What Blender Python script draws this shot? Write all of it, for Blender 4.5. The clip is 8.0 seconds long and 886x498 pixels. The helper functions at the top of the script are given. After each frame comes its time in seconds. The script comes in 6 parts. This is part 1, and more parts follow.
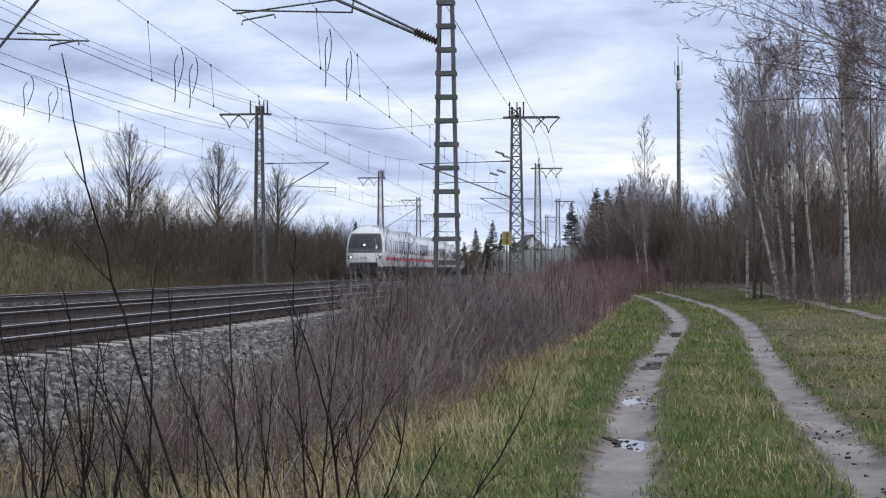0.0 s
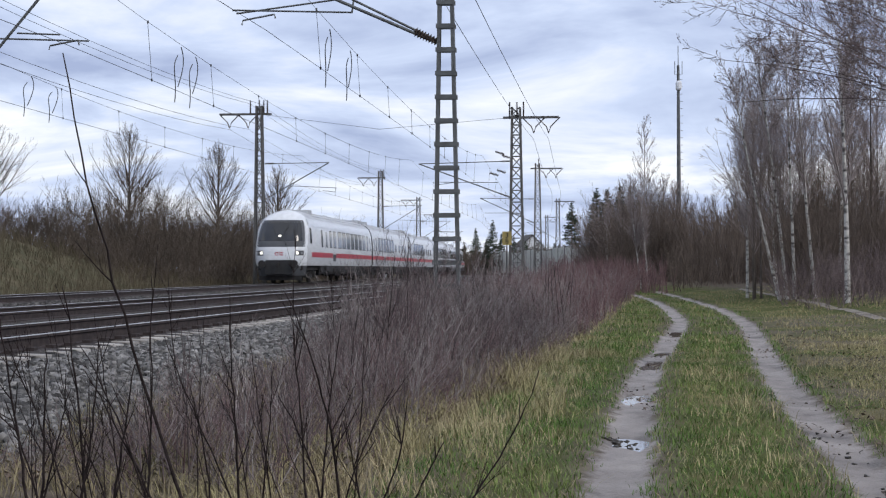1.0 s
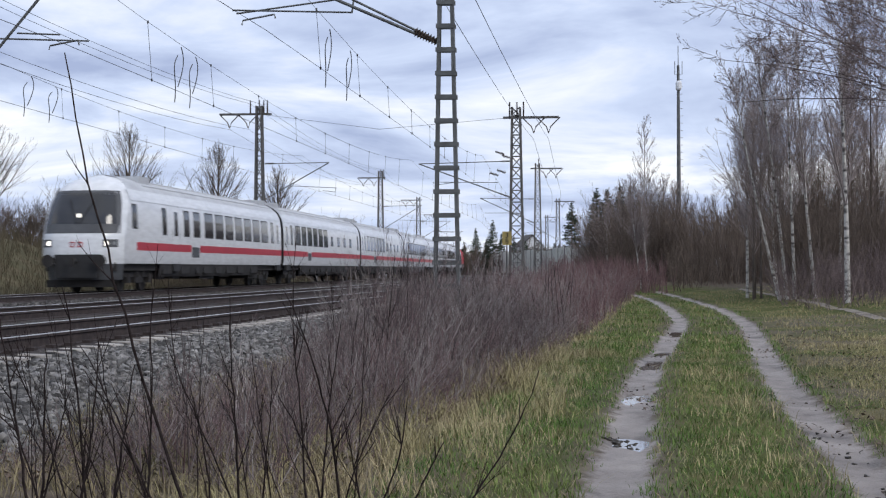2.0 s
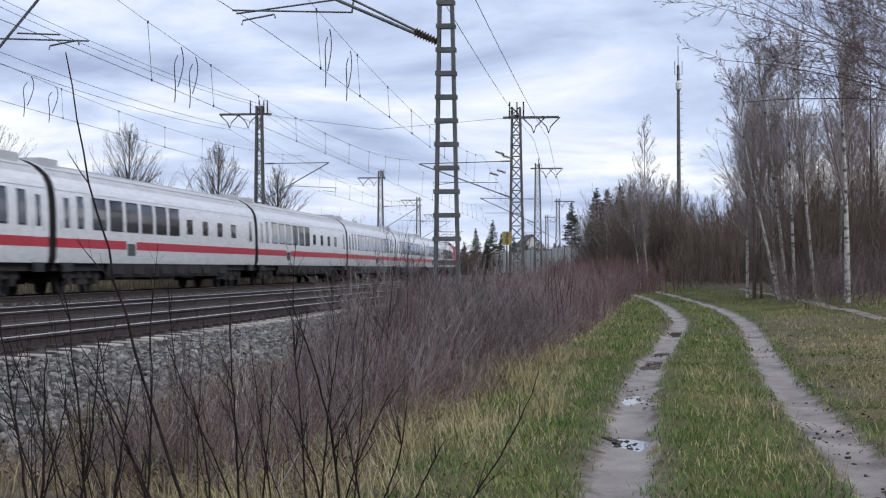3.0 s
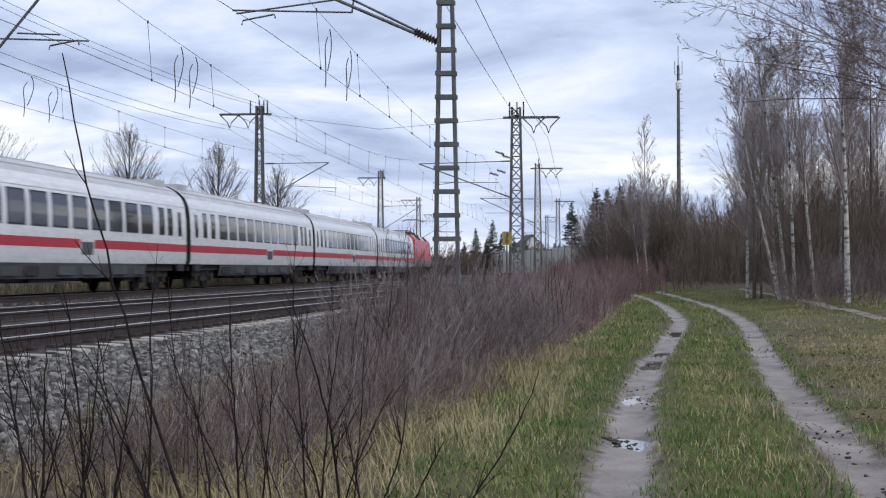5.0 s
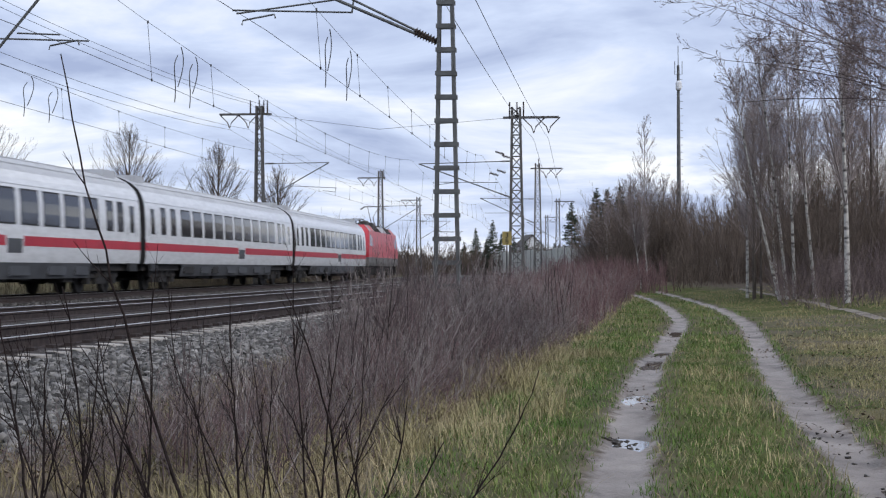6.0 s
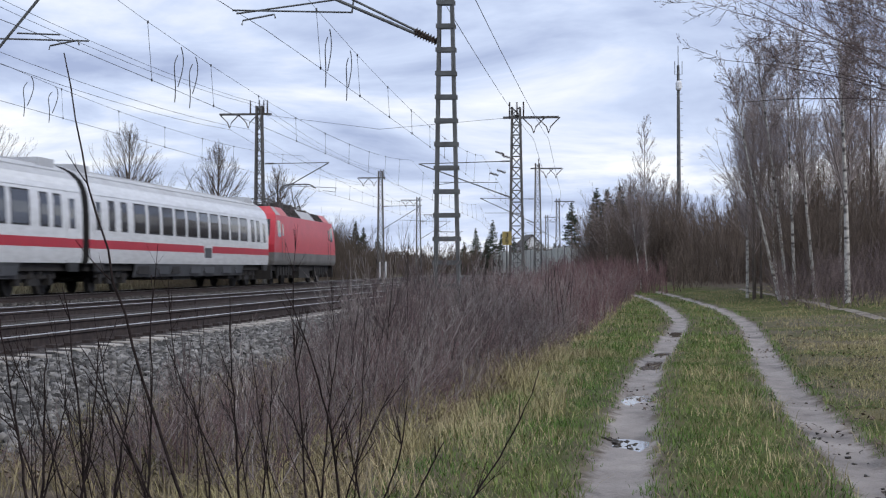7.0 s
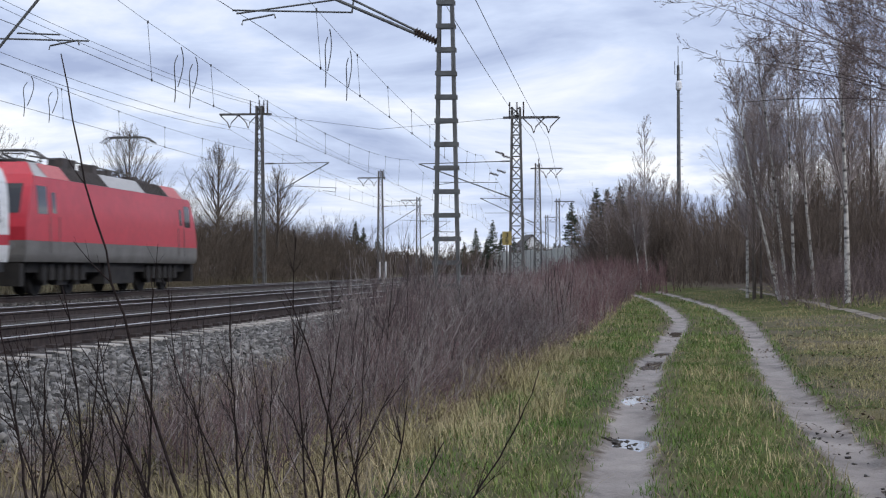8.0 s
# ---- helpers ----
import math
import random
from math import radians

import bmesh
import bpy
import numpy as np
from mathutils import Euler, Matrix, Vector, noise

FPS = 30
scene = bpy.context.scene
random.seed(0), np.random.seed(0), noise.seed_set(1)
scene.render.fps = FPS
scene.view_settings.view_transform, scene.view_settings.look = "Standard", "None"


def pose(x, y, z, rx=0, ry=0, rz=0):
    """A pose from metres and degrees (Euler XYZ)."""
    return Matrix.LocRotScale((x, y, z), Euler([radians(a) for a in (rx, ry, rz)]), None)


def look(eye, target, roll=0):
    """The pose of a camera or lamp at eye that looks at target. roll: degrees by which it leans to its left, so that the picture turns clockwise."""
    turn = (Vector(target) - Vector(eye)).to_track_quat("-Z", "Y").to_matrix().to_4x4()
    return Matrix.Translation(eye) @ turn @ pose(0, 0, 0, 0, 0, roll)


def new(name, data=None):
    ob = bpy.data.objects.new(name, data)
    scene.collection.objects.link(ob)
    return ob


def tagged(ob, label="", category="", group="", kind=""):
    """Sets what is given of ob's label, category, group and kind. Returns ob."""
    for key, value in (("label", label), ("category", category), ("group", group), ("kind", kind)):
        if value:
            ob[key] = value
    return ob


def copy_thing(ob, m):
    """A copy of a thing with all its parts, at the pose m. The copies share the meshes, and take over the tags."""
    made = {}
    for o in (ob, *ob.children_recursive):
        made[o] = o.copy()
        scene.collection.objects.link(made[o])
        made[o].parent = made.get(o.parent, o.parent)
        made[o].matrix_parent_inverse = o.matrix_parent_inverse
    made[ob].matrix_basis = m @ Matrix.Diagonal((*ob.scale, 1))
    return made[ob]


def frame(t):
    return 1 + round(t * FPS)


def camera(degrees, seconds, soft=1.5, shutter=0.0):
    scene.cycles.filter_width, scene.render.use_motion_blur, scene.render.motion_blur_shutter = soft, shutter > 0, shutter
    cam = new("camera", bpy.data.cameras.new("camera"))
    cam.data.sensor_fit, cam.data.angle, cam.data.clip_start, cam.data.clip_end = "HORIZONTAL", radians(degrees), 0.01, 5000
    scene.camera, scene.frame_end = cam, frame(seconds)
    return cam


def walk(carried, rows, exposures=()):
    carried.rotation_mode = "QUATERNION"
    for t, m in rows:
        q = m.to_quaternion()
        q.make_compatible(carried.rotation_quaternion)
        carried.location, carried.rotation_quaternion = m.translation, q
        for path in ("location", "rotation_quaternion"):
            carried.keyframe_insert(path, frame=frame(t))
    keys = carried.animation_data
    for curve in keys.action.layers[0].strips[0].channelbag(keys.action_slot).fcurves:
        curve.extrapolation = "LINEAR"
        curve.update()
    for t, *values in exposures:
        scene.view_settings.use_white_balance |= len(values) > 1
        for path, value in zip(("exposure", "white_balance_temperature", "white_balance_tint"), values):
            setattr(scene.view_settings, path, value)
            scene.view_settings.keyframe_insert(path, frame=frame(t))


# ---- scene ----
# camera: fixed on the field path beside the line
EYE = (0.0, 0.0, 1.35)
cam = camera(31.42, 8.0, soft=1.2, shutter=0.3)
CAM_POSE = look(EYE, (0.0, 100.0, 1.35 + 1.2931), -0.23)
walk(cam, [(0.0, CAM_POSE), (8.0, CAM_POSE)], [(0.0, 0.33), (8.0, 0.33)])

# world: broken cloud over a pale winter sky, with a low veiled sun
SUN_EL, SUN_AZ = radians(38), radians(130)
world = bpy.data.worlds.new("sky")
scene.world = world
world.use_nodes = True
wn, wl = world.node_tree.nodes, world.node_tree.links
wn.clear()


def wnode(kind, **kw):
    n = wn.new(kind)
    for k, v in kw.items():
        n.inputs[k].default_value = v
    return n


sky = wn.new("ShaderNodeTexSky")
sky.sky_type, sky.sun_disc = "NISHITA", False
sky.sun_elevation, sky.sun_rotation = SUN_EL, SUN_AZ
geo = wn.new("ShaderNodeTexCoord")
sep = wn.new("ShaderNodeSeparateXYZ")
wl.new(geo.outputs["Generated"], sep.inputs[0])
up = wn.new("ShaderNodeMath")
up.operation, up.use_clamp = "MAXIMUM", False
up.inputs[1].default_value = 0.0
wl.new(sep.outputs["Z"], up.inputs[0])
lift = wn.new("ShaderNodeMath")
lift.operation = "ADD"
lift.inputs[1].default_value = 0.16
wl.new(up.outputs[0], lift.inputs[0])
flat = wn.new("ShaderNodeVectorMath")
flat.operation = "DIVIDE"
comb = wn.new("ShaderNodeCombineXYZ")
for s in ("X", "Y", "Z"):
    wl.new(lift.outputs[0], comb.inputs[s])
wl.new(geo.outputs["Generated"], flat.inputs[0])
wl.new(comb.outputs[0], flat.inputs[1])
cloud = wnode("ShaderNodeTexNoise", Scale=1.15, Detail=10.0, Roughness=0.56, Distortion=0.45)
shift = wn.new("ShaderNodeVectorMath")
shift.operation = "ADD"
shift.inputs[1].default_value = (3.1, 0.4, 0.0)
wl.new(flat.outputs[0], shift.inputs[0])
wl.new(shift.outputs[0], cloud.inputs["Vector"])
ramp = wn.new("ShaderNodeValToRGB")
cr = ramp.color_ramp
cr.elements[0].position, cr.elements[0].color = 0.36, (0.36, 0.43, 0.64, 1)
cr.elements[1].position, cr.elements[1].color = 0.64, (0.95, 0.97, 1.01, 1)
e = cr.elements.new(0.5)
e.color = (0.59, 0.68, 0.89, 1)
wl.new(cloud.outputs["Fac"], ramp.inputs[0])
bg_sky, bg_cloud = wnode("ShaderNodeBackground", Strength=0.06), wnode("ShaderNodeBackground", Strength=0.92)
wl.new(sky.outputs[0], bg_sky.inputs["Color"])
wl.new(ramp.outputs[0], bg_cloud.inputs["Color"])
mixw, outw = wnode("ShaderNodeMixShader", Fac=0.93), wn.new("ShaderNodeOutputWorld")
wl.new(bg_sky.outputs[0], mixw.inputs[1])
wl.new(bg_cloud.outputs[0], mixw.inputs[2])
wl.new(mixw.outputs[0], outw.inputs["Surface"])

sun = new("sun", bpy.data.lights.new("sun", "SUN"))
sun.data.energy, sun.data.angle, sun.data.color = 1.25, radians(20), (1.0, 0.95, 0.88)
sun.matrix_world = look((40 * math.sin(SUN_AZ), 40 * math.cos(SUN_AZ), 40 * math.tan(SUN_EL)), (0, 0, 0))


# ---- materials ----
def mat(name, c1, c2=None, rough=0.8, metal=0.0, scale=6.0, bump=0.0, fine=60.0, c3=None, spec=0.5, island=0.0, stretch=(1, 1, 1), per_object=0.0):
    """Two-scale noise between colours, fine relief, and optional change from piece to piece."""
    m = bpy.data.materials.new(name)
    m.use_nodes = True
    nt = m.node_tree
    n, l = nt.nodes, nt.links
    b = n["Principled BSDF"]
    b.inputs["Roughness"].default_value, b.inputs["Metallic"].default_value = rough, metal
    b.inputs["Specular IOR Level"].default_value = spec
    c2 = c2 or tuple(x * 0.75 for x in c1)
    co = n.new("ShaderNodeTexCoord")
    mp = n.new("ShaderNodeMapping")
    mp.inputs["Scale"].default_value = stretch
    l.new(co.outputs["Object"], mp.inputs[0])
    t1, t2 = n.new("ShaderNodeTexNoise"), n.new("ShaderNodeTexNoise")
    t1.inputs["Scale"].default_value, t1.inputs["Detail"].default_value = scale, 5
    t2.inputs["Scale"].default_value, t2.inputs["Detail"].default_value = fine, 3
    l.new(mp.outputs[0], t1.inputs["Vector"])
    l.new(mp.outputs[0], t2.inputs["Vector"])
    r = n.new("ShaderNodeValToRGB")
    r.color_ramp.elements[0].position, r.color_ramp.elements[0].color = 0.35, (*c1, 1)
    r.color_ramp.elements[1].position, r.color_ramp.elements[1].color = 0.65, (*c2, 1)
    if c3:
        r.color_ramp.elements.new(0.5).color = (*c3, 1)
    l.new(t1.outputs["Fac"], r.inputs[0])
    fin = n.new("ShaderNodeMix")
    fin.data_type, fin.blend_type = "RGBA", "MULTIPLY"
    fin.inputs["Factor"].default_value = 0.35
    l.new(r.outputs[0], fin.inputs["A"])
    l.new(t2.outputs["Fac"], fin.inputs["B"])
    col = fin.outputs["Result"]
    if island or per_object:
        src = n.new("ShaderNodeNewGeometry").outputs["Random Per Island"] if island else n.new("ShaderNodeObjectInfo").outputs["Random"]
        mr = n.new("ShaderNodeMapRange")
        k = island or per_object
        mr.inputs["To Min"].default_value, mr.inputs["To Max"].default_value = 1 - k, 1 + k
        l.new(src, mr.inputs["Value"])
        hs = n.new("ShaderNodeHueSaturation")
        l.new(mr.outputs[0], hs.inputs["Value"])
        l.new(col, hs.inputs["Color"])
        col = hs.outputs[0]
    l.new(col, b.inputs["Base Color"])
    if bump:
        bp = n.new("ShaderNodeBump")
        bp.inputs["Strength"].default_value, bp.inputs["Distance"].default_value = bump, 0.02
        l.new(t2.outputs["Fac"], bp.inputs["Height"])
        l.new(bp.outputs[0], b.inputs["Normal"])
    return m


# bed coloured darker than the loose stones; shade in their gaps is painted in
M_BALLAST = mat("ballast", (0.045, 0.043, 0.042), (0.095, 0.092, 0.09), 0.95, scale=9, bump=0.6, fine=40, spec=0.2)
M_STONE = mat("ballast_stone", (0.085, 0.082, 0.08), (0.245, 0.237, 0.23), 0.9, scale=7, island=0.75, spec=0.25)
M_STONE_OLD = mat("sooty_ballast_stone", (0.06, 0.056, 0.054), (0.14, 0.132, 0.126), 0.9, scale=7, island=0.5, spec=0.2)
M_BALLAST_RUST = mat("rusty_ballast", (0.042, 0.036, 0.036), (0.078, 0.068, 0.066), 0.95, scale=9, bump=0.5, fine=40, spec=0.2)
M_RUST = mat("rail_rust", (0.04, 0.031, 0.031), (0.072, 0.056, 0.053), 0.8, scale=8, spec=0.3)
M_RAILHEAD = mat("rail_head", (0.52, 0.515, 0.51), (0.38, 0.375, 0.37), 0.42, metal=0.7, scale=5)
M_CONC = mat("concrete", (0.48, 0.47, 0.45), (0.38, 0.37, 0.35), 0.9, scale=3, bump=0.2, spec=0.3)
M_STEEL = mat("galvanised_steel", (0.17, 0.178, 0.18), (0.11, 0.114, 0.116), 0.6, metal=0.35, scale=4, bump=0.1)
M_LATTICE = mat("weathered_steel", (0.16, 0.157, 0.153), (0.095, 0.09, 0.086), 0.7, metal=0.2, scale=5)
M_WIRE = mat("wire", (0.10, 0.105, 0.11), (0.07, 0.07, 0.075), 0.6, metal=0.4)
M_INSUL = mat("insulator", (0.06, 0.045, 0.04), (0.09, 0.07, 0.06), 0.35)
# ---- plan of the line: u runs along the tracks, w across them; the line bends gently ----
TH, BEND = 0.1298, -0.0004
RT = 0.628            # height of the rail heads
W_NEAR, W_MID, W_FAR = -7.63, -11.75, -18.21
SN, CS = math.sin(TH), math.cos(TH)


def tk(u, w, z=0.0):
    v = w + 0.5 * BEND * u * u
    return Vector((u * SN + v * CS, u * CS - v * SN, z))


def uw(x, y):
    u = x * SN + y * CS
    return u, x * CS - y * SN - 0.5 * BEND * u * u


def smooth(a, b, x):
    t = min(1.0, max(0.0, (x - a) / (b - a)))
    return t * t * (3 - 2 * t)


def lerp_list(x, pts):
    for (x0, y0), (x1, y1) in zip(pts, pts[1:]):
        if x <= x1:
            t = min(1.0, max(0.0, (x - x0) / (x1 - x0)))
            return y0 + (y1 - y0) * t
    return pts[-1][1]


RUT_L = [(0.62, 4.5), (0.78, 7.0), (1.04, 9.56), (1.45, 12.39), (2.06, 16.79), (3.02, 22.9), (4.83, 32.86), (6.0, 39.78), (7.45, 51.88), (8.87, 66.69), (10.3, 90.0)]
RUT_R = [(2.30, 4.5), (2.45, 7.0), (2.67, 9.28), (2.97, 11.57), (3.49, 15.35), (4.28, 20.33), (5.58, 27.85), (7.27, 37.61), (9.05, 50.91), (10.49, 66.36), (12.4, 92.0)]
RUT_W = 0.24
EDGE_RUT = [(9.0, 20.0), (10.3, 31.0), (11.36, 40.44), (12.72, 53.31), (14.06, 68.12), (15.0, 80.0)]


def rut_x(rut, y):
    return lerp_list(y, [(b, a) for a, b in rut])


def rut_gap(x, y):
    """Distance to the nearer wheel rut's middle line."""
    return min(abs(x - rut_x(RUT_L, y)), abs(x - rut_x(RUT_R, y))) if 4.0 < y < 92.0 else 9.0


PUDDLES = ((12.6, 0.62, 0.75), (17.1, 0.9, 1.0), (22.3, 2.3, 0.9), (26.8, 1.6, 0.9), (34.0, 2.6, 0.8))


def rut_depth(x, y):
    """Wheel ruts are a hand deep; hollows in the left one hold water."""
    if abs(x - rut_x(RUT_L, y)) > 0.6:
        return 0.05
    return 0.042 + 0.045 * max(k * smooth(l, 0.35 * l, abs(y - c) + 0.6 * l * noise.noise((x * 5, y * 2.5, 3.0))) for c, l, k in PUDDLES)


def ground_z(x, y):
    z = base_z(x, y)
    if -0.5 < x < 14.0 and 4.0 < y < 92.0:
        d = rut_gap(x, y) + 0.05 * noise.noise((x * 1.2, y * 0.55, 5.0)) + 0.03 * noise.noise((x * 4, y * 2, 5.0))
        z -= rut_depth(x, y) * smooth(0.30, 0.08, d) - 0.008 * noise.noise((x * 5, y * 2.2, 8.0)) * smooth(0.35, 0.2, d)
    return z


def base_z(x, y):
    u, w = uw(x, y)
    n = noise.noise((x * 0.25, y * 0.25, 0.0)) * 0.05 + noise.noise((x * 1.1, y * 1.1, 4.0)) * 0.02
    z = lerp_list(w, [(-21.4, 0.10), (-20.6, 0.28), (-6.2, 0.36), (-5.2, 0.33), (-4.2, 0.17), (-2.6, 0.03), (-1.0, 0.0)])
    if -20.6 < w < -5.0:
        n *= 0.3
    hb = lerp_list(u, [(60, 3.0), (72, 2.9), (80, 2.2), (92, 1.1), (120, 0.7), (200, 0.6)])
    z += hb * smooth(-22.0, -30.5, w)
    z += 0.45 * smooth(9.5, 16.0, x - 0.02 * y) + n * (1 + 2.5 * smooth(-22.0, -30.0, w))
    return z


def mesh(name, verts, faces, material, smooth_shade=False):
    me = bpy.data.meshes.new(name)
    me.from_pydata(verts, [], faces)
    for m in material if isinstance(material, (list, tuple)) else (material,):
        me.materials.append(m)
    if smooth_shade:
        me.polygons.foreach_set("use_smooth", [True] * len(me.polygons))
    me.update()
    return me


class Geo:
    """Collects vertices and faces for one mesh."""

    def __init__(self):
        self.v, self.f, self.mi = [], [], []

    def add(self, vs, fs, mi=0):
        b = len(self.v)
        self.v += [tuple(p) for p in vs]
        self.f += [tuple(i + b for i in q) for q in fs]
        self.mi += [mi] * len(fs)

    def box(self, x0, x1, y0, y1, z0, z1, m=None, mi=0):
        vs = [Vector((x, y, z)) for x in (x0, x1) for y in (y0, y1) for z in (z0, z1)]
        if m is not None:
            vs = [m @ p for p in vs]
        self.add(vs, [(0, 1, 3, 2), (4, 6, 7, 5), (0, 4, 5, 1), (2, 3, 7, 6), (0, 2, 6, 4), (1, 5, 7, 3)], mi)

    def tube(self, pts, radii, n=6, mi=0, cap=True):
        """A round bar through the points; radii is one number or one for each point."""
        pts = [Vector(p) for p in pts]
        if not isinstance(radii, (list, tuple)):
            radii = [radii] * len(pts)
        vs, fs = [], []
        for i, p in enumerate(pts):
            d = (pts[min(i + 1, len(pts) - 1)] - pts[max(i - 1, 0)]).normalized()
            a = d.cross(Vector((0, 0, 1)) if abs(d.z) < 0.9 else Vector((1, 0, 0))).normalized()
            c = d.cross(a)
            for k in range(n):
                t = 2 * math.pi * k / n
                vs.append(p + (a * math.cos(t) + c * math.sin(t)) * radii[i])
        for i in range(len(pts) - 1):
            for k in range(n):
                k2 = (k + 1) % n
                fs.append((i * n + k, i * n + k2, (i + 1) * n + k2, (i + 1) * n + k))
        if cap:
            fs += [tuple(range(n - 1, -1, -1)), tuple((len(pts) - 1) * n + k for k in range(n))]
        self.add(vs, fs, mi)

    def beam(self, a, b, wide, deep, mi=0):
        """A square bar from a to b."""
        a, b = Vector(a), Vector(b)
        d = (b - a).normalized()
        s = d.cross(Vector((0, 0, 1)) if abs(d.z) < 0.9 else Vector((0, 1, 0))).normalized()
        t = d.cross(s)
        vs = [p + s * i * wide / 2 + t * j * deep / 2 for p in (a, b) for i, j in ((-1, -1), (1, -1), (1, 1), (-1, 1))]
        self.add(vs, [(3, 2, 1, 0), (4, 5, 6, 7), (0, 1, 5, 4), (1, 2, 6, 5), (2, 3, 7, 6), (3, 0, 4, 7)], mi)

    def mesh(self, name, material, smooth_shade=False):
        me = mesh(name, self.v, self.f, material, smooth_shade)
        if any(self.mi):
            me.polygons.foreach_set("material_index", self.mi)
        return me


def part(name, data, material, parent, label="", smooth_shade=False, kind=""):
    """Links one mesh as a part of its parent."""
    ob = new(name, data.mesh(name, material, smooth_shade) if isinstance(data, Geo) else data)
    ob.parent = parent
    return tagged(ob, label, kind=kind)


def thing(name, m, label, category, group="", kind=""):
    ob = new(name)
    ob.matrix_world = m
    ob.empty_display_size = 0.2
    return tagged(ob, label, category, group, kind)


# ---- ground: one sheet to the horizon ----
def spread(a, b, first, grow, most):
    out, x, s = [a], a, first
    while x < b:
        x += s
        s = min(most, s * grow)
        out.append(x)
    return out


def ground_material():
    m = mat("meadow_soil", (0.06, 0.08, 0.022), (0.15, 0.13, 0.062), 1.0, scale=0.9, bump=0.5, fine=30, c3=(0.085, 0.095, 0.032), spec=0.1)
    n, l = m.node_tree.nodes, m.node_tree.links
    b = n["Principled BSDF"]
    base = b.inputs["Base Color"].links[0].from_socket
    at = n.new("ShaderNodeAttribute")
    at.attribute_name = "litter"
    t = n.new("ShaderNodeTexNoise")
    t.inputs["Scale"].default_value, t.inputs["Detail"].default_value = 2.5, 6
    r = n.new("ShaderNodeValToRGB")
    r.color_ramp.elements[0].position, r.color_ramp.elements[0].color = 0.35, (0.075, 0.06, 0.048, 1)
    r.color_ramp.elements[1].position, r.color_ramp.elements[1].color = 0.7, (0.165, 0.135, 0.105, 1)
    co = n.new("ShaderNodeTexCoord")
    l.new(co.outputs["Object"], t.inputs["Vector"])
    l.new(t.outputs["Fac"], r.inputs[0])
    mx = n.new("ShaderNodeMix")
    mx.data_type = "RGBA"
    l.new(at.outputs["Fac"], mx.inputs["Factor"])
    l.new(base, mx.inputs["A"])
    l.new(r.outputs[0], mx.inputs["B"])
    # trodden mud in the wheel ruts, ragged at its edges
    at2, tn, tm = n.new("ShaderNodeAttribute"), n.new("ShaderNodeTexNoise"), n.new("ShaderNodeTexNoise")
    at2.attribute_name = "rut"
    tn.inputs["Scale"].default_value, tn.inputs["Detail"].default_value, tn.inputs["Roughness"].default_value = 5.0, 8, 0.7
    tm.inputs["Scale"].default_value, tm.inputs["Detail"].default_value, tm.inputs["Roughness"].default_value = 1.7, 9, 0.65
    mp = n.new("ShaderNodeMapping")
    mp.inputs["Scale"].default_value = (1.0, 0.6, 1.0)
    l.new(co.outputs["Object"], mp.inputs[0])
    for q in (tn, tm):
        l.new(mp.outputs[0], q.inputs["Vector"])
    ad = n.new("ShaderNodeMath")
    ad.operation, ad.inputs[1].default_value = "MULTIPLY_ADD", 0.42
    l.new(tn.outputs["Fac"], ad.inputs[0])
    l.new(at2.outputs["Fac"], ad.inputs[2])
    edge = n.new("ShaderNodeMapRange")
    edge.interpolation_type = "SMOOTHSTEP"
    for k, v in (("From Min", 0.50), ("From Max", 0.34), ("To Min", 0.0), ("To Max", 1.0)):
        edge.inputs[k].default_value = v
    l.new(ad.outputs[0], edge.inputs["Value"])
    mud = n.new("ShaderNodeValToRGB")
    mud.color_ramp.elements[0].position, mud.color_ramp.elements[0].color = 0.36, (0.085, 0.07, 0.06, 1)
    mud.color_ramp.elements[1].position, mud.color_ramp.elements[1].color = 0.64, (0.28, 0.245, 0.222, 1)
    mud.color_ramp.elements.new(0.47).color = (0.185, 0.158, 0.14, 1)
    l.new(tm.outputs["Fac"], mud.inputs[0])
    mm = n.new("ShaderNodeMix")
    mm.data_type = "RGBA"
    l.new(edge.outputs[0], mm.inputs["Factor"])
    l.new(mx.outputs["Result"], mm.inputs["A"])
    l.new(mud.outputs[0], mm.inputs["B"])
    l.new(mm.outputs["Result"], b.inputs["Base Color"])
    for sock, dry, wet in (("Roughness", 1.0, 0.55), ("Specular IOR Level", 0.1, 0.45)):
        mr = n.new("ShaderNodeMapRange")
        mr.inputs["To Min"].default_value, mr.inputs["To Max"].default_value = dry, wet
        l.new(edge.outputs[0], mr.inputs["Value"])
        l.new(mr.outputs[0], b.inputs[sock])
    return m


def litter(x, y):
    """How far dead leaves and bare soil take the place of grass."""
    u, w = uw(x, y)
    k = noise.noise((x * 0.5, y * 0.5, 9.0)) * 0.7
    right = 0.8 * smooth(0.2, 1.2, x - 1.15 - 0.125 * y + k) * smooth(-0.35, 0.35, k) if y < 45 else 0.0
    soil = 0.85 * smooth(0.55 + 0.4 * k, 0.25, rut_gap(x, y)) if 4.0 < y < 92.0 and -0.5 < x < 14 else 0.0
    return max(right, soil, smooth(-0.4 + k, -2.2 + k, w - 0.008 * u) * smooth(-21.0, -20.0, w), smooth(12.5 + k * 2, 15.0, x - 0.012 * y), 0.55 * smooth(-21.0, -23.0, w))


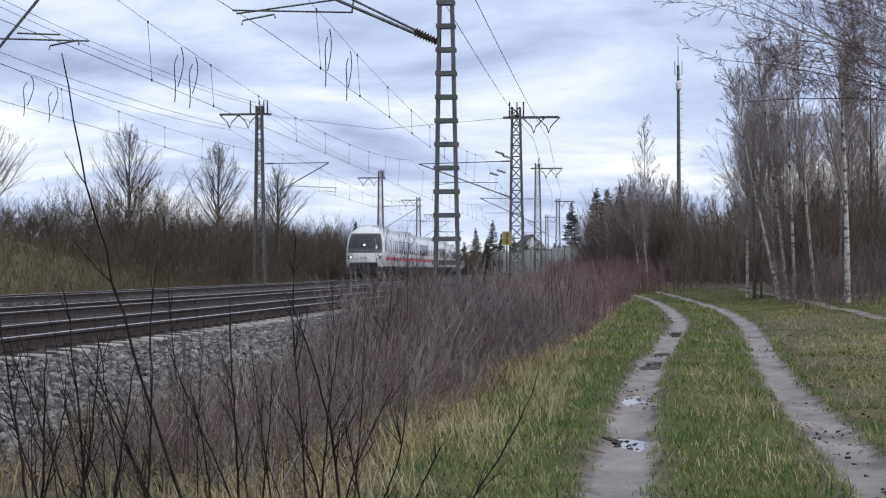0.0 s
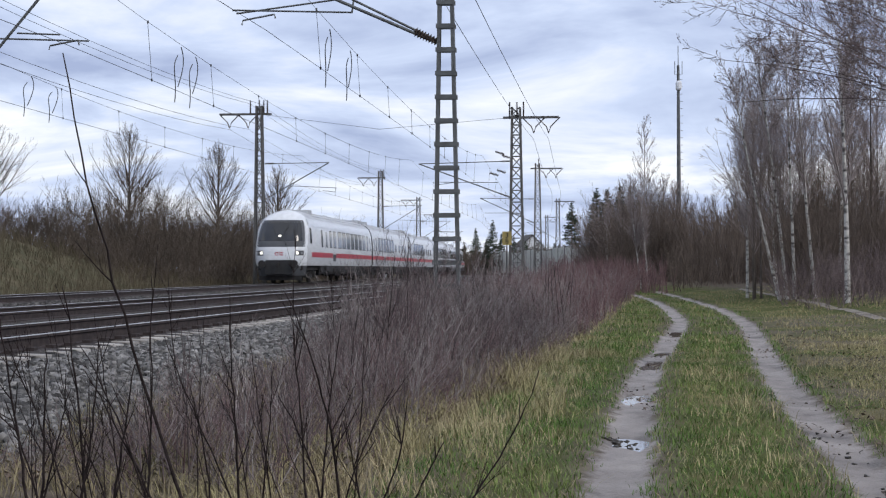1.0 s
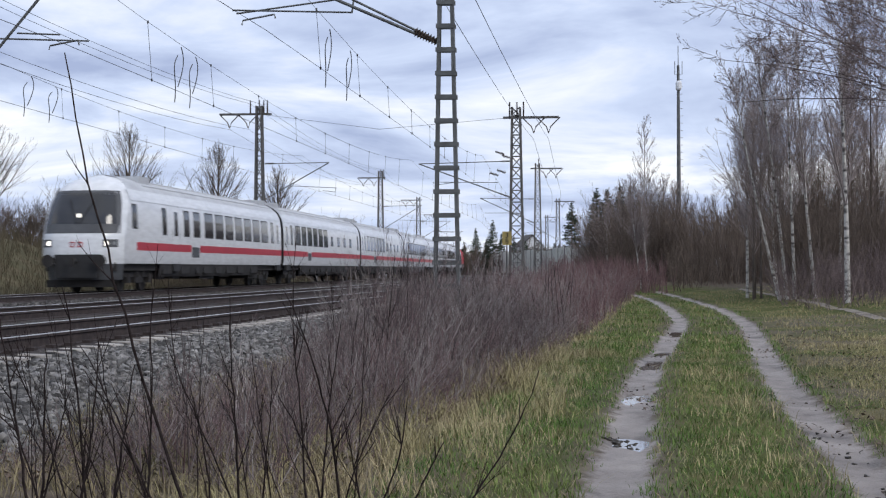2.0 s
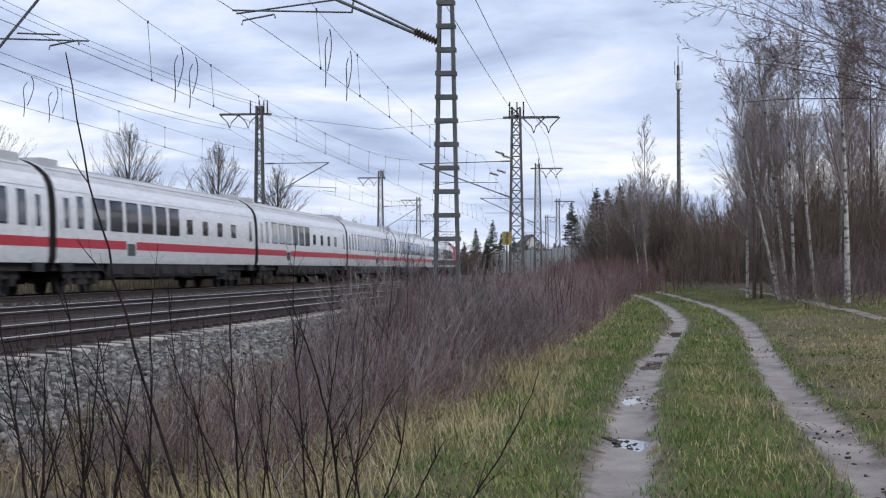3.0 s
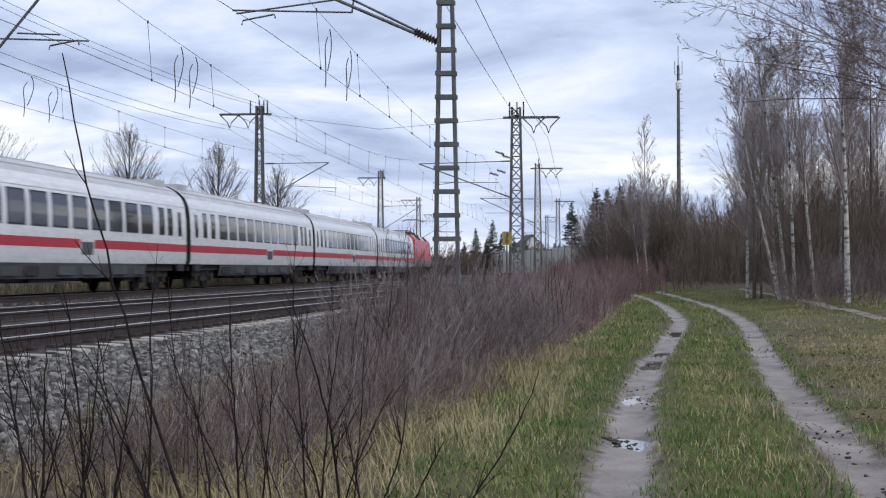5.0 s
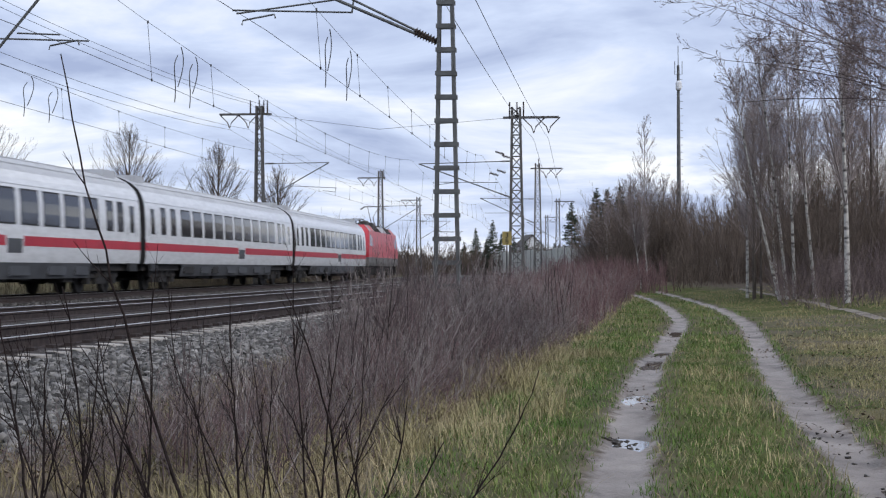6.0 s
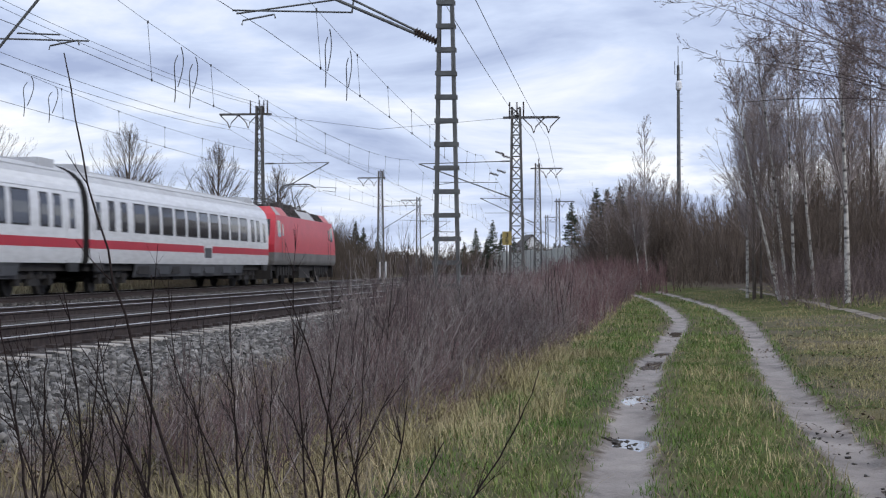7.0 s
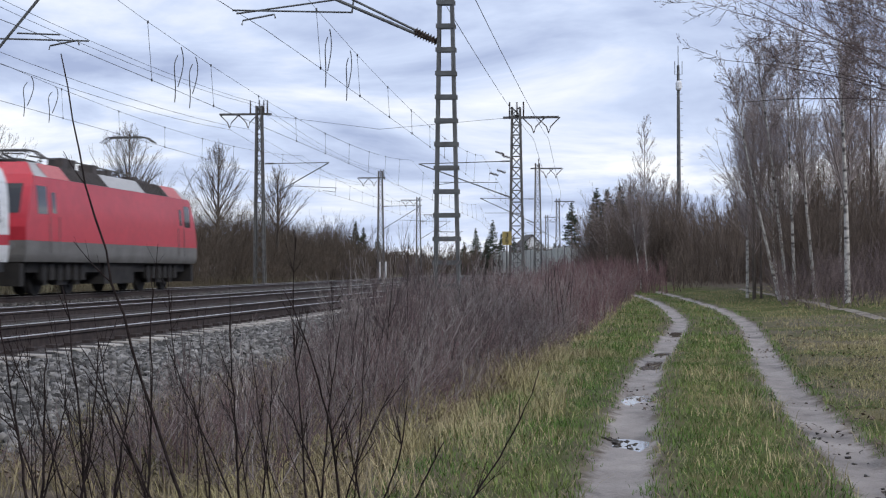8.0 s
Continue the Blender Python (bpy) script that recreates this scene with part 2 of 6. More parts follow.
def build_ground():
    us = [-1200, -600, -250, -100, -40, -15] + spread(-6, 7, 0.5, 1.0, 0.5) + spread(7.2, 45, 0.16, 1.004, 0.3) + spread(45.4, 100, 0.5, 1.0, 0.5) + spread(101, 400, 1.0, 1.06, 25) + [700, 1100, 1800, 2600]
    ws = sorted([-2600, -1500, -800, -400, -200, -110, -70] + spread(-55, -21.5, 2.0, 0.97, 2.0) + [-21, -20.6, -19, -15, -11, -7, -6.4] + spread(-6, -2, 0.4, 1.0, 1.0) + spread(-1.8, 4.5, 0.07, 1.0, 1.0) + spread(4.7, 22, 0.5, 1.0, 1.0)
                + spread(23, 120, 2, 1.25, 40) + [250, 500, 900, 1600, 2600])
    vs, lit, rut = [], [], []
    for u in us:
        for w in ws:
            p = tk(min(u, 300), w) if u <= 300 else tk(300, w) + Vector((SN, CS, 0)) * (u - 300)
            far = smooth(130, 300, p.length)
            vs.append((p.x, p.y, ground_z(p.x, p.y) * (1 - far) + 0.3 * far))
            lit.append(litter(p.x, p.y))
            rut.append(min(1.0, rut_gap(p.x, p.y)))
    nw = len(ws)
    fs = [(i * nw + j, i * nw + j + 1, (i + 1) * nw + j + 1, (i + 1) * nw + j) for i in range(len(us) - 1) for j in range(nw - 1)]
    me = mesh("ground", vs, [q[::-1] for q in fs], ground_material(), True)
    me.attributes.new("litter", "FLOAT", "POINT").data.foreach_set("value", lit)
    me.attributes.new("rut", "FLOAT", "POINT").data.foreach_set("value", rut)
    tagged(new("ground", me), "grassy ground with dead leaves, bare soil and a low bank", "ground", kind="structure")


build_ground()
# ---- trackbed, rails and sleepers ----
def strip(name, w_pts, us, material, label, category, jitter=0.0, parent=None):
    """A strip along the line from a cross-section of (w, z) points."""
    vs = []
    for u in us:
        for w, z in w_pts:
            p = tk(u, w, z)
            p.z += jitter * noise.noise((p.x * 3, p.y * 3, z))
            vs.append(p)
    k = len(w_pts)
    fs = [(i * k + j, (i + 1) * k + j, (i + 1) * k + j + 1, i * k + j + 1) for i in range(len(us) - 1) for j in range(k - 1)]
    ob = new(name, mesh(name, [tuple(p) for p in vs], [q[::-1] for q in fs], material))
    ob.parent = parent
    return tagged(ob, label, category, kind="structure")


LINE_US = spread(-30, 60, 0.8, 1.0, 0.8) + spread(62, 340, 2, 1.02, 8)
SLEEPER_TOP = RT - 0.165
strip("trackbed", [(-21.0, 0.05), (-20.3, 0.42), (-14.6, 0.44), (-14.2, 0.38), (-13.6, 0.42), (-6.42, 0.43), (-6.25, 0.40), (-5.4, 0.40), (-4.9, 0.36), (-4.3, 0.22), (-3.7, 0.0)],
      LINE_US, M_BALLAST, "grey crushed stone ballast under the railway tracks", "ballast", 0.05)


def stones(name, n, w0, w1, u0, u1, z_of, size, seed, material, label):
    """Loose broken stones, each a rough eight-cornered lump."""
    rng = np.random.default_rng(seed)
    w, u = rng.uniform(w0, w1, n), u0 + (u1 - u0) * rng.random(n) ** 1.6
    v = w + 0.5 * BEND * u * u
    c = np.stack([u * SN + v * CS, u * CS - v * SN, np.array([z_of(a) for a in w])], 1)
    s = rng.uniform(size * 0.5, size * 1.25, (n, 1, 1))
    cube = np.array([(x, y, z) for x in (-1, 1) for y in (-1, 1) for z in (-1, 1)], float)
    loc = cube[None] * rng.uniform(0.45, 1.0, (n, 8, 3)) * s * rng.uniform(0.6, 1.1, (n, 1, 3))
    a = rng.uniform(0, 6.28, n)
    ca, sa = np.cos(a)[:, None], np.sin(a)[:, None]
    x, y, z = loc[..., 0], loc[..., 1], loc[..., 2]
    z2, x2 = z * 0.8 - x * 0.5, x * 0.8 + z * 0.5
    vs = np.stack([x2 * ca - y * sa, x2 * sa + y * ca, z2], 2) + c[:, None]
    quads = np.array([(0, 1, 3, 2), (4, 6, 7, 5), (0, 4, 5, 1), (2, 3, 7, 6), (0, 2, 6, 4), (1, 5, 7, 3)])
    fs = (np.arange(n)[:, None, None] * 8 + quads[None]).reshape(-1, 4)
    tagged(new(name, fast_mesh(name, vs.reshape(-1, 3), fs, material)), label, "gravel", kind="stuff")


def fast_mesh(name, vs, fs, material, tris=None):
    """A mesh from arrays of corners, quads and triangles."""
    me = bpy.data.meshes.new(name)
    nq, nt = len(fs), 0 if tris is None else len(tris)
    me.vertices.add(len(vs))
    me.vertices.foreach_set("co", np.ascontiguousarray(vs, dtype=np.float32).ravel())
    idx = np.concatenate([np.asarray(fs).reshape(-1), np.zeros(0, int) if tris is None else np.asarray(tris).reshape(-1)])
    me.loops.add(len(idx))
    me.loops.foreach_set("vertex_index", idx.astype(np.int32))
    me.polygons.add(nq + nt)
    starts = np.concatenate([np.arange(nq) * 4, nq * 4 + np.arange(nt) * 3])
    me.polygons.foreach_set("loop_start", starts.astype(np.int32))
    me.update(calc_edges=True)
    me.validate()
    me.materials.append(material)
    return me


def shoulder_z(w):
    return lerp_list(w, [(-6.3, 0.40), (-5.4, 0.41), (-4.9, 0.36), (-4.3, 0.22), (-3.7, 0.03), (-3.0, 0.04)])


stones("ballast_stones", 27000, -6.28, -3.75, 8, 60, shoulder_z, 0.043, 3, M_STONE, "loose grey crushed stones on the ballast shoulder")
stones("ballast_stones", 9000, -17.0, -12.8, 22, 120, lambda w: 0.43, 0.06, 4, M_STONE_OLD, "loose grey crushed stones between the tracks")

RAIL_SECTION = [(-0.07, -0.165), (-0.07, -0.15), (-0.012, -0.135), (-0.012, -0.045), (-0.036, -0.035), (-0.036, -0.006), (-0.028, 0.0),
                (0.028, 0.0), (0.036, -0.006), (0.036, -0.035), (0.012, -0.045), (0.012, -0.135), (0.07, -0.15), (0.07, -0.165)]


def rail(parent, w, us):
    k = len(RAIL_SECTION)
    vs = [tuple(tk(u, w + a, RT + b)) for u in us for a, b in RAIL_SECTION]
    fs, mi = [], []
    for i in range(len(us) - 1):
        for j in range(k - 1):
            fs.append((i * k + j, i * k + j + 1, (i + 1) * k + j + 1, (i + 1) * k + j))
            mi.append(1 if 5 <= j <= 7 else 0)
    me = mesh("rail", vs, fs, [M_RUST, M_RAILHEAD])
    me.polygons.foreach_set("material_index", mi)
    ob = new("rail", me)
    ob.parent = parent
    return tagged(ob, "rusty steel rail with a polished head")


def sleeper_mesh(pale):
    """Trapezoid section, lower in the middle; rust-stained but for the pale ends."""
    g = Geo()
    xs = [-1.3, -0.99, -0.5, 0.5, 0.99, 1.3]
    tops = [0.085, 0.097, 0.08, 0.08, 0.097, 0.085]
    rows = [[(x, -0.14, -0.1), (x, -0.10, t - 0.012), (x, -0.085, t), (x, 0.085, t), (x, 0.10, t - 0.012), (x, 0.14, -0.1)] for x, t in zip(xs, tops)]
    for i in range(5):
        g.add(rows[i] + rows[i + 1], [(j, j + 6, j + 7, j + 1) for j in range(5)], 1 if pale and i == 4 else 0)
    g.add(rows[0], [(0, 1, 2, 3, 4, 5)], 0)
    g.add(rows[5], [(5, 4, 3, 2, 1, 0)], 1 if pale else 0)
    return g.mesh("sleeper", [M_SLEEPER, M_SLEEPER_END])


M_SLEEPER = mat("sleeper_concrete", (0.09, 0.078, 0.072), (0.055, 0.047, 0.043), 0.9, scale=2.5, bump=0.2, per_object=0.25, spec=0.3)
M_SLEEPER_END = mat("sleeper_end", (0.55, 0.53, 0.50), (0.36, 0.33, 0.30), 0.9, scale=3, bump=0.2, per_object=0.25, spec=0.3)
CLIP_ROWS = (-0.87, -0.63, 0.63, 0.87)


def track(label, w, u0, u1):
    top = tagged(new("railway_track"), label, "track", kind="structure")
    strip("rusty_ballast", [(w - 1.28, 0.448), (w - 0.8, 0.462), (w, 0.448), (w + 0.8, 0.462), (w + 1.2, 0.445)], LINE_US, M_BALLAST_RUST, "rust-stained ballast between the rails", "", 0.03, top)
    for s in (-0.754, 0.754):
        rail(top, w + s, LINE_US)
    me = sleeper_mesh(w == W_NEAR)
    clip = Geo()
    for x in CLIP_ROWS:
        clip.box(x - 0.05, x + 0.05, -0.06, 0.06, 0.09, 0.135)
    cm = clip.mesh("rail_clip", M_RUST)
    u = u0
    while u < u1:
        p = tk(u, w, SLEEPER_TOP - 0.097)
        m = pose(p.x, p.y, p.z, 0, 0, -math.degrees(TH + BEND * u))
        s = new("sleeper", me)
        s.parent, s.matrix_world = top, m
        if u < 70 and w == W_NEAR:
            c = new("rail_clips", cm)
            c.parent, c.matrix_basis = s, Matrix()
        u += 0.6


track("near railway track on concrete sleepers in ballast", W_NEAR, 12, 96)
track("middle railway track with rust-brown rails in ballast", W_MID, 22, 82)
track("far railway track that carries the passing train", W_FAR, 40, 130)


def loft(sections, close=False):
    """A skin over sections with equal numbers of points."""
    g = Geo()
    k = len(sections[0])
    fs = []
    for i in range(len(sections) - 1):
        for j in range(k if close else k - 1):
            j2 = (j + 1) % k
            fs.append((i * k + j, (i + 1) * k + j, (i + 1) * k + j2, i * k + j2))
    g.add([p for s in sections for p in s], fs)
    return g


# ---- masts of the overhead line ----
def ladder_mast(u, w, h):
    """Two tapering channels joined by flat battens, with a cantilever towards the near track."""
    base = tk(u, w, ground_z(*tk(u, w).xy))
    top = thing("catenary_mast", Matrix.Translation(base) @ pose(0, 0, 0, 0, 0, -math.degrees(TH + BEND * u)), "grey steel ladder-type catenary mast beside the track", "mast")
    half = lambda z: 0.285 - 0.0195 * z
    for s in (-1, 1):
        u_bar = [(0, -0.08), (0, 0.08), (-0.07, 0.08), (-0.07, 0.068), (-0.014, 0.068), (-0.014, -0.068), (-0.07, -0.068), (-0.07, -0.08)]
        g = loft([[Vector((s * (half(max(z, 0)) + a), b, z)) for a, b in u_bar] for z in (-0.3, h)], True)
        part("leg", g, M_STEEL, top)
    z = 0.42
    while z < h:
        for dy in (-0.088, 0.088):
            g = Geo()
            g.box(-half(z) - 0.02, half(z) + 0.02, dy - 0.006, dy + 0.006, z - 0.045, z + 0.045)
            part("batten", g, M_STEEL, top)
        z += 0.462
    g = Geo()
    g.box(-0.5, 0.5, -0.4, 0.4, -0.6, 0.12)
    part("foundation", g, M_CONC, top, "concrete footing")
    return top


def insulator(g, a, b, r=0.07, n=9):
    a, b = Vector(a), Vector(b)
    g.tube([a, b], 0.03, 8)
    for i in range(n):
        t = (i + 0.5) / n
        p, d = a.lerp(b, t), (b - a).normalized() * 0.018
        g.tube([p - d, p, p + d], [0.035, r, 0.035], 10)


def cantilever(top, pts, stay, reg, material=None):
    """Bracket tubes in the mast's cross plane: each a list of (x, z) points."""
    material = material or M_STEEL
    for i, (name, line, r) in enumerate([("bracket_tube", pts, 0.032), ("stay_tube", stay, 0.024)]):
        g = Geo()
        a, b = Vector((line[0][0], 0, line[0][1])), Vector((line[1][0], 0, line[1][1]))
        k = 0.55 / (b - a).length
        ins = Geo()
        insulator(ins, a, a.lerp(b, k))
        part("insulator", ins, M_INSUL, top, "dark ribbed insulator")
        g.tube([a.lerp(b, k)] + [Vector((x, 0, z)) for x, z in line[1:]], r, 8)
        part(name, g, material, top)
    for line in reg:
        g = Geo()
        g.tube([Vector((x, 0, z)) for x, z in line], 0.019, 6)
        part("registration_arm", g, material, top)


def lattice_mast(u, w, h, label, foot=0.62, head=0.3, bays=16, turn=0.0, equipment=True):
    """Four angle legs with crossed bracing on each face."""
    base = tk(u, w, ground_z(*tk(u, w).xy))
    top = thing("lattice_mast", Matrix.Translation(base) @ pose(0, 0, 0, 0, 0, -math.degrees(TH + BEND * u) + turn), label, "mast", "lattice masts along the line")
    half = lambda z: (foot + (head - foot) * z / h) / 2
    for sx in (-1, 1):
        for sy in (-1, 1):
            g = Geo()
            a, b = Vector((sx * half(0), sy * half(0), -0.4)), Vector((sx * half(h), sy * half(h), h))
            g.beam(a, b, 0.11, 0.11)
            part("leg", g, M_LATTICE, top)
    zs = [h * (1 - (1 - i / bays) ** 1.12) for i in range(bays + 1)]
    for face in range(4):
        rot = pose(0, 0, 0, 0, 0, 90 * face)
        for i in range(bays):
            s = 1 if i % 2 else -1
            g = Geo()
            g.beam(rot @ Vector((s * half(zs[i]), half(zs[i]), zs[i])), rot @ Vector((-s * half(zs[i + 1]), half(zs[i + 1]), zs[i + 1])), 0.055, 0.055)
            part("brace", g, M_LATTICE, top)
            g = Geo()
            g.beam(rot @ Vector((-half(zs[i]), half(zs[i]), zs[i])), rot @ Vector((half(zs[i]), half(zs[i]), zs[i])), 0.035, 0.035)
            part("cross_bar", g, M_LATTICE, top)
    g = Geo()
    g.box(-0.55, 0.55, -0.55, 0.55, -0.7, 0.15)
    part("foundation", g, M_CONC, top, "concrete footing")
    return top


def crossarm(top, z, x0, x1, hangs, pins=()):
    """A beam at the mast head with V-shaped hangers and upright pins."""
    g = Geo()
    g.beam((x0, -0.1, z), (x1, -0.1, z), 0.07, 0.11)
    g.beam((x0, 0.1, z), (x1, 0.1, z), 0.07, 0.11)
    part("crossarm", g, M_LATTICE, top)
    for x in hangs:
        g = Geo()
        g.tube([(x - 0.62, 0, z), (x - 0.12, 0, z - 0.5), (x, 0, z - 0.85)], 0.035, 6)
        g.tube([(x + 0.62, 0, z), (x + 0.12, 0, z - 0.5), (x, 0, z - 0.85)], 0.035, 6)
        part("hanger", g, M_INSUL, top, "V-shaped insulator hanger")
    for x in pins:
        g = Geo()
        g.tube([(x, 0, z), (x, 0, z + 0.35)], 0.05, 6)
        insulator(g, (x, 0, z + 0.3), (x, 0, z + 0.85), 0.09, 5)
        part("pin_insulator", g, M_INSUL, top, "upright pin insulator")


# local x of a mast runs to the right of the line's direction
near_mast = ladder_mast(30.5, -3.72, 10.4)
cantilever(near_mast, [(-0.12, 5.62), (-2.62, 6.74), (-3.3, 7.05)], [(-0.12, 5.66), (-2.1, 6.66), (-2.6, 7.2)],
           [[(-4.27, 6.38), (-1.85, 6.28)], [(-4.19, 6.31), (-2.0, 6.56)], [(-4.08, 6.08), (-4.06, 6.17), (-3.42, 6.28), (-3.4, 6.2)], [(-1.86, 6.28), (-1.8, 6.75)]])
mid_mast = ladder_mast(30.5, -15.2, 9.2)
cantilever(mid_mast, [(0.12, 3.05), (3.09, 6.48), (3.8, 7.3)], [(0.12, 7.2), (3.8, 7.3)],
           [[(1.6, 5.80), (4.2, 5.68)], [(2.7, 5.87), (3.6, 5.82)], [(3.37, 5.52), (3.39, 5.60), (3.98, 5.70), (4.0, 5.60)]])

far_mast = lattice_mast(93.75, -21.75, 11.25, "weathered steel lattice mast with a wide crossarm at its head")
crossarm(far_mast, 10.75, -2.45, 0.75, (-1.85, -0.7), (-0.55, 0.0, 0.28, 0.5))
cantilever(far_mast, [(0.35, 5.55), (4.3, 7.75)], [(0.35, 7.72), (4.3, 7.75)], [[(1.9, 6.35), (4.75, 6.2)], [(4.7, 6.2), (4.7, 5.95), (3.9, 6.05)]])
right_mast = lattice_mast(84.8, -5.62, 9.75, "weathered steel lattice mast with a one-sided crossarm", 0.78, 0.42)
crossarm(right_mast, 9.2, -0.7, 2.3, (0.95, 1.75), (-0.35, 0.05, 0.4))
cantilever(right_mast, [(-0.35, 4.9), (-5.3, 6.75)], [(-0.3, 6.85), (-5.3, 6.75)], [[(-1.0, 5.7), (-4.4, 5.75)], [(-3.4, 5.72), (-4.3, 5.6), (-4.35, 5.35)]])
second_right = lattice_mast(136.9, -5.8, 10.2, "distant lattice mast with two stacked crossarms", 0.7, 0.35)
crossarm(second_right, 9.75, -0.6, 2.1, (0.75, 1.6), (0.1,))
cantilever(second_right, [(-0.3, 5.0), (-5.0, 7.2)], [(-0.3, 7.1), (-5.0, 7.2)], [[(-1.5, 5.9), (-4.6, 5.9)]])
second_left = lattice_mast(157.8, -22.0, 11.3, "distant lattice mast with a crossarm at its head", 0.7, 0.35)
crossarm(second_left, 10.6, -2.3, 0.5, (-1.75, -0.65), (0.0, 0.3))
cantilever(second_left, [(0.3, 5.4), (4.2, 7.8)], [(0.3, 7.7), (4.2, 7.8)], [[(1.9, 6.3), (4.7, 6.2)]])
for u, w, s in ((205, -21.6, 1), (262, -21.4, 1), (215, -3.0, -1), (285, -2.0, -1)):
    t = lattice_mast(u, w, 10.8, "far-off lattice mast with a crossarm", 0.7, 0.4, 10)
    crossarm(t, 10.4, -2.3 if s > 0 else -0.5, 0.5 if s > 0 else 2.3, (-1.7 * s, -0.6 * s))
    cantilever(t, [(0.3 * s, 5.3), (4.2 * s, 7.6)], [(0.3 * s, 7.6), (4.2 * s, 7.6)], [[(1.9 * s, 6.2), (4.6 * s, 6.1)]])


# ---- wires ----
def wire(name, pts, label, r=0.011):
    g = Geo()
    g.tube(pts, r, 4, cap=False)
    return tagged(new(name, g.mesh(name, M_WIRE)), label, "wire", "overhead wires")


def span(w0, z, u0, u1, sag, n=10, w1=None):
    w1 = w0 if w1 is None else w1
    return [tk(u0 + (u1 - u0) * i / n, w0 + (w1 - w0) * i / n, z - sag * 4 * (i / n) * (1 - i / n)) for i in range(n + 1)]


SUPPORTS = (-32, 30.5, 90, 150, 210, 268, 325)
CONTACT = {W_NEAR: 6.12, W_MID: 5.92, W_FAR: 6.26}


def catenary(w, label):
    z = CONTACT[w]
    top = thing("catenary", Matrix(), label, "catenary", "overhead wires")
    c, m = [], []
    for i, (a, b) in enumerate(zip(SUPPORTS, SUPPORTS[1:])):
        s0, s1 = (0.3, -0.3) if i % 2 else (-0.3, 0.3)
        cs, ms = span(w + s0, z, a, b, 0.03, 10, w + s1), span(w + s0 * 0.6, z + 1.75, a, b, 1.0, 10, w + s1 * 0.6)
        c += cs[:-1]
        m += ms[:-1]
        if i < 4:
            for k in (1, 2, 3, 4, 5, 6, 7, 8, 9):
                g = Geo()
                a, b = cs[k], ms[k]
                g.tube([a - Vector((0, 0, 0.03)), a + Vector((0, 0, 0.03)), a + Vector((0, 0, 0.05)), b - Vector((0, 0, 0.05)), b - Vector((0, 0, 0.03)), b + Vector((0, 0, 0.03))], [0.022, 0.022, 0.006, 0.006, 0.022, 0.022], 4)
                part("dropper", g, M_WIRE, top)
    for name, pts, r in (("contact_wire", c, 0.0075), ("messenger_wire", m, 0.0065)):
        g = Geo()
        g.tube(pts, r, 4, cap=False)
        part(name, g, M_WIRE, top)
    # current connectors: paired loops between the two wires
    for u in {W_NEAR: (38.3, 41.3), W_MID: (39.2, 40.6), W_FAR: (45.3, 47.4)}[w]:
        zz = z + 1.75 - 1.0 * 4 * ((u - 30.5) / 59.5) * (1 - (u - 30.5) / 59.5)
        for d in (0.0, 0.3):
            g = Geo()
            a, b = tk(u, w + 0.05, z), tk(u + 0.2, w - 0.05, zz)
            pts = []
            for i in range(13):
                t = i / 12
                p = a.lerp(b, 0.35 + 0.65 * t if d else t * 0.8)
                off = math.sin(t * math.pi) * (0.35 if d else -0.15) + 0.10 * math.sin(t * 6.3)
                pts.append(tk(u + d + off + 0.3 * t, w, p.z + (0.3 if d else 0.1) * math.sin(t * math.pi) - 0.25 * (1 - t)))
            g.tube(pts, 0.014, 5, cap=False)
            part("connector_loop", g, M_WIRE, top)
    return top


for w, lb in ((W_NEAR, "near"), (W_MID, "middle"), (W_FAR, "far")):
    catenary(w, "contact and messenger wires with droppers over the %s track" % lb)
for w, z, r in ((-4.67, 8.35, 0.010), (-3.87, 8.35, 0.010)):
    wire("feeder_line", span(w, z + 0.9, -40, 25, 0.5) + span(w, z, 25, 84.8, 0.6)[1:] + span(w, z, 84.8, 136.9, 0.7)[1:] + span(w + 0.1, z, 136.9, 215, 0.7)[1:], "feeder cable strung along the mast heads", r)
for w, z in ((-23.6, 9.95), (-22.45, 9.95), (-22.3, 11.5), (-21.7, 11.5)):
    wire("feeder_line", span(w, z + 0.4, -20, 31, 0.6) + span(w, z, 31, 93.75, 0.8)[1:] + span(w, z, 93.75, 157.8, 0.8)[1:] + span(w, z, 157.8, 205, 0.6)[1:], "feeder cable strung along the mast heads", 0.010)
wire("cross_span_wire", [far_mast.matrix_world @ Vector((0.3, 0, 10.7)), (far_mast.matrix_world @ Vector((0.3, 0, 10.7))).lerp(right_mast.matrix_world @ Vector((-0.3, 0, 9.2)), 0.5) - Vector((0, 0, 0.75)),
                          right_mast.matrix_world @ Vector((-0.3, 0, 9.2))], "thin cross-span wire between two masts", 0.01)
# ---- the train: seven coaches led by a driving trailer, pushed by a red electric locomotive ----
M_WHITE = mat("coach_white", (0.84, 0.86, 0.89), (0.78, 0.80, 0.83), 0.24, scale=0.7, fine=5, stretch=(1, 0.3, 1.5))
M_ROOF = mat("roof_grey", (0.56, 0.58, 0.61), (0.47, 0.48, 0.51), 0.45, scale=0.8, fine=8)
M_REDSTRIPE = mat("stripe_red", (0.55, 0.03, 0.055), (0.48, 0.025, 0.05), 0.4, scale=1)
M_RED = mat("loco_red", (0.64, 0.05, 0.075), (0.57, 0.042, 0.065), 0.36, scale=0.8, fine=4)
M_SKIRT = mat("skirt_grey", (0.09, 0.095, 0.105), (0.06, 0.063, 0.07), 0.6, scale=1.2, fine=9)
M_LOCOGREY = mat("loco_grey", (0.21, 0.205, 0.20), (0.15, 0.145, 0.14), 0.65, scale=1.2, fine=9)
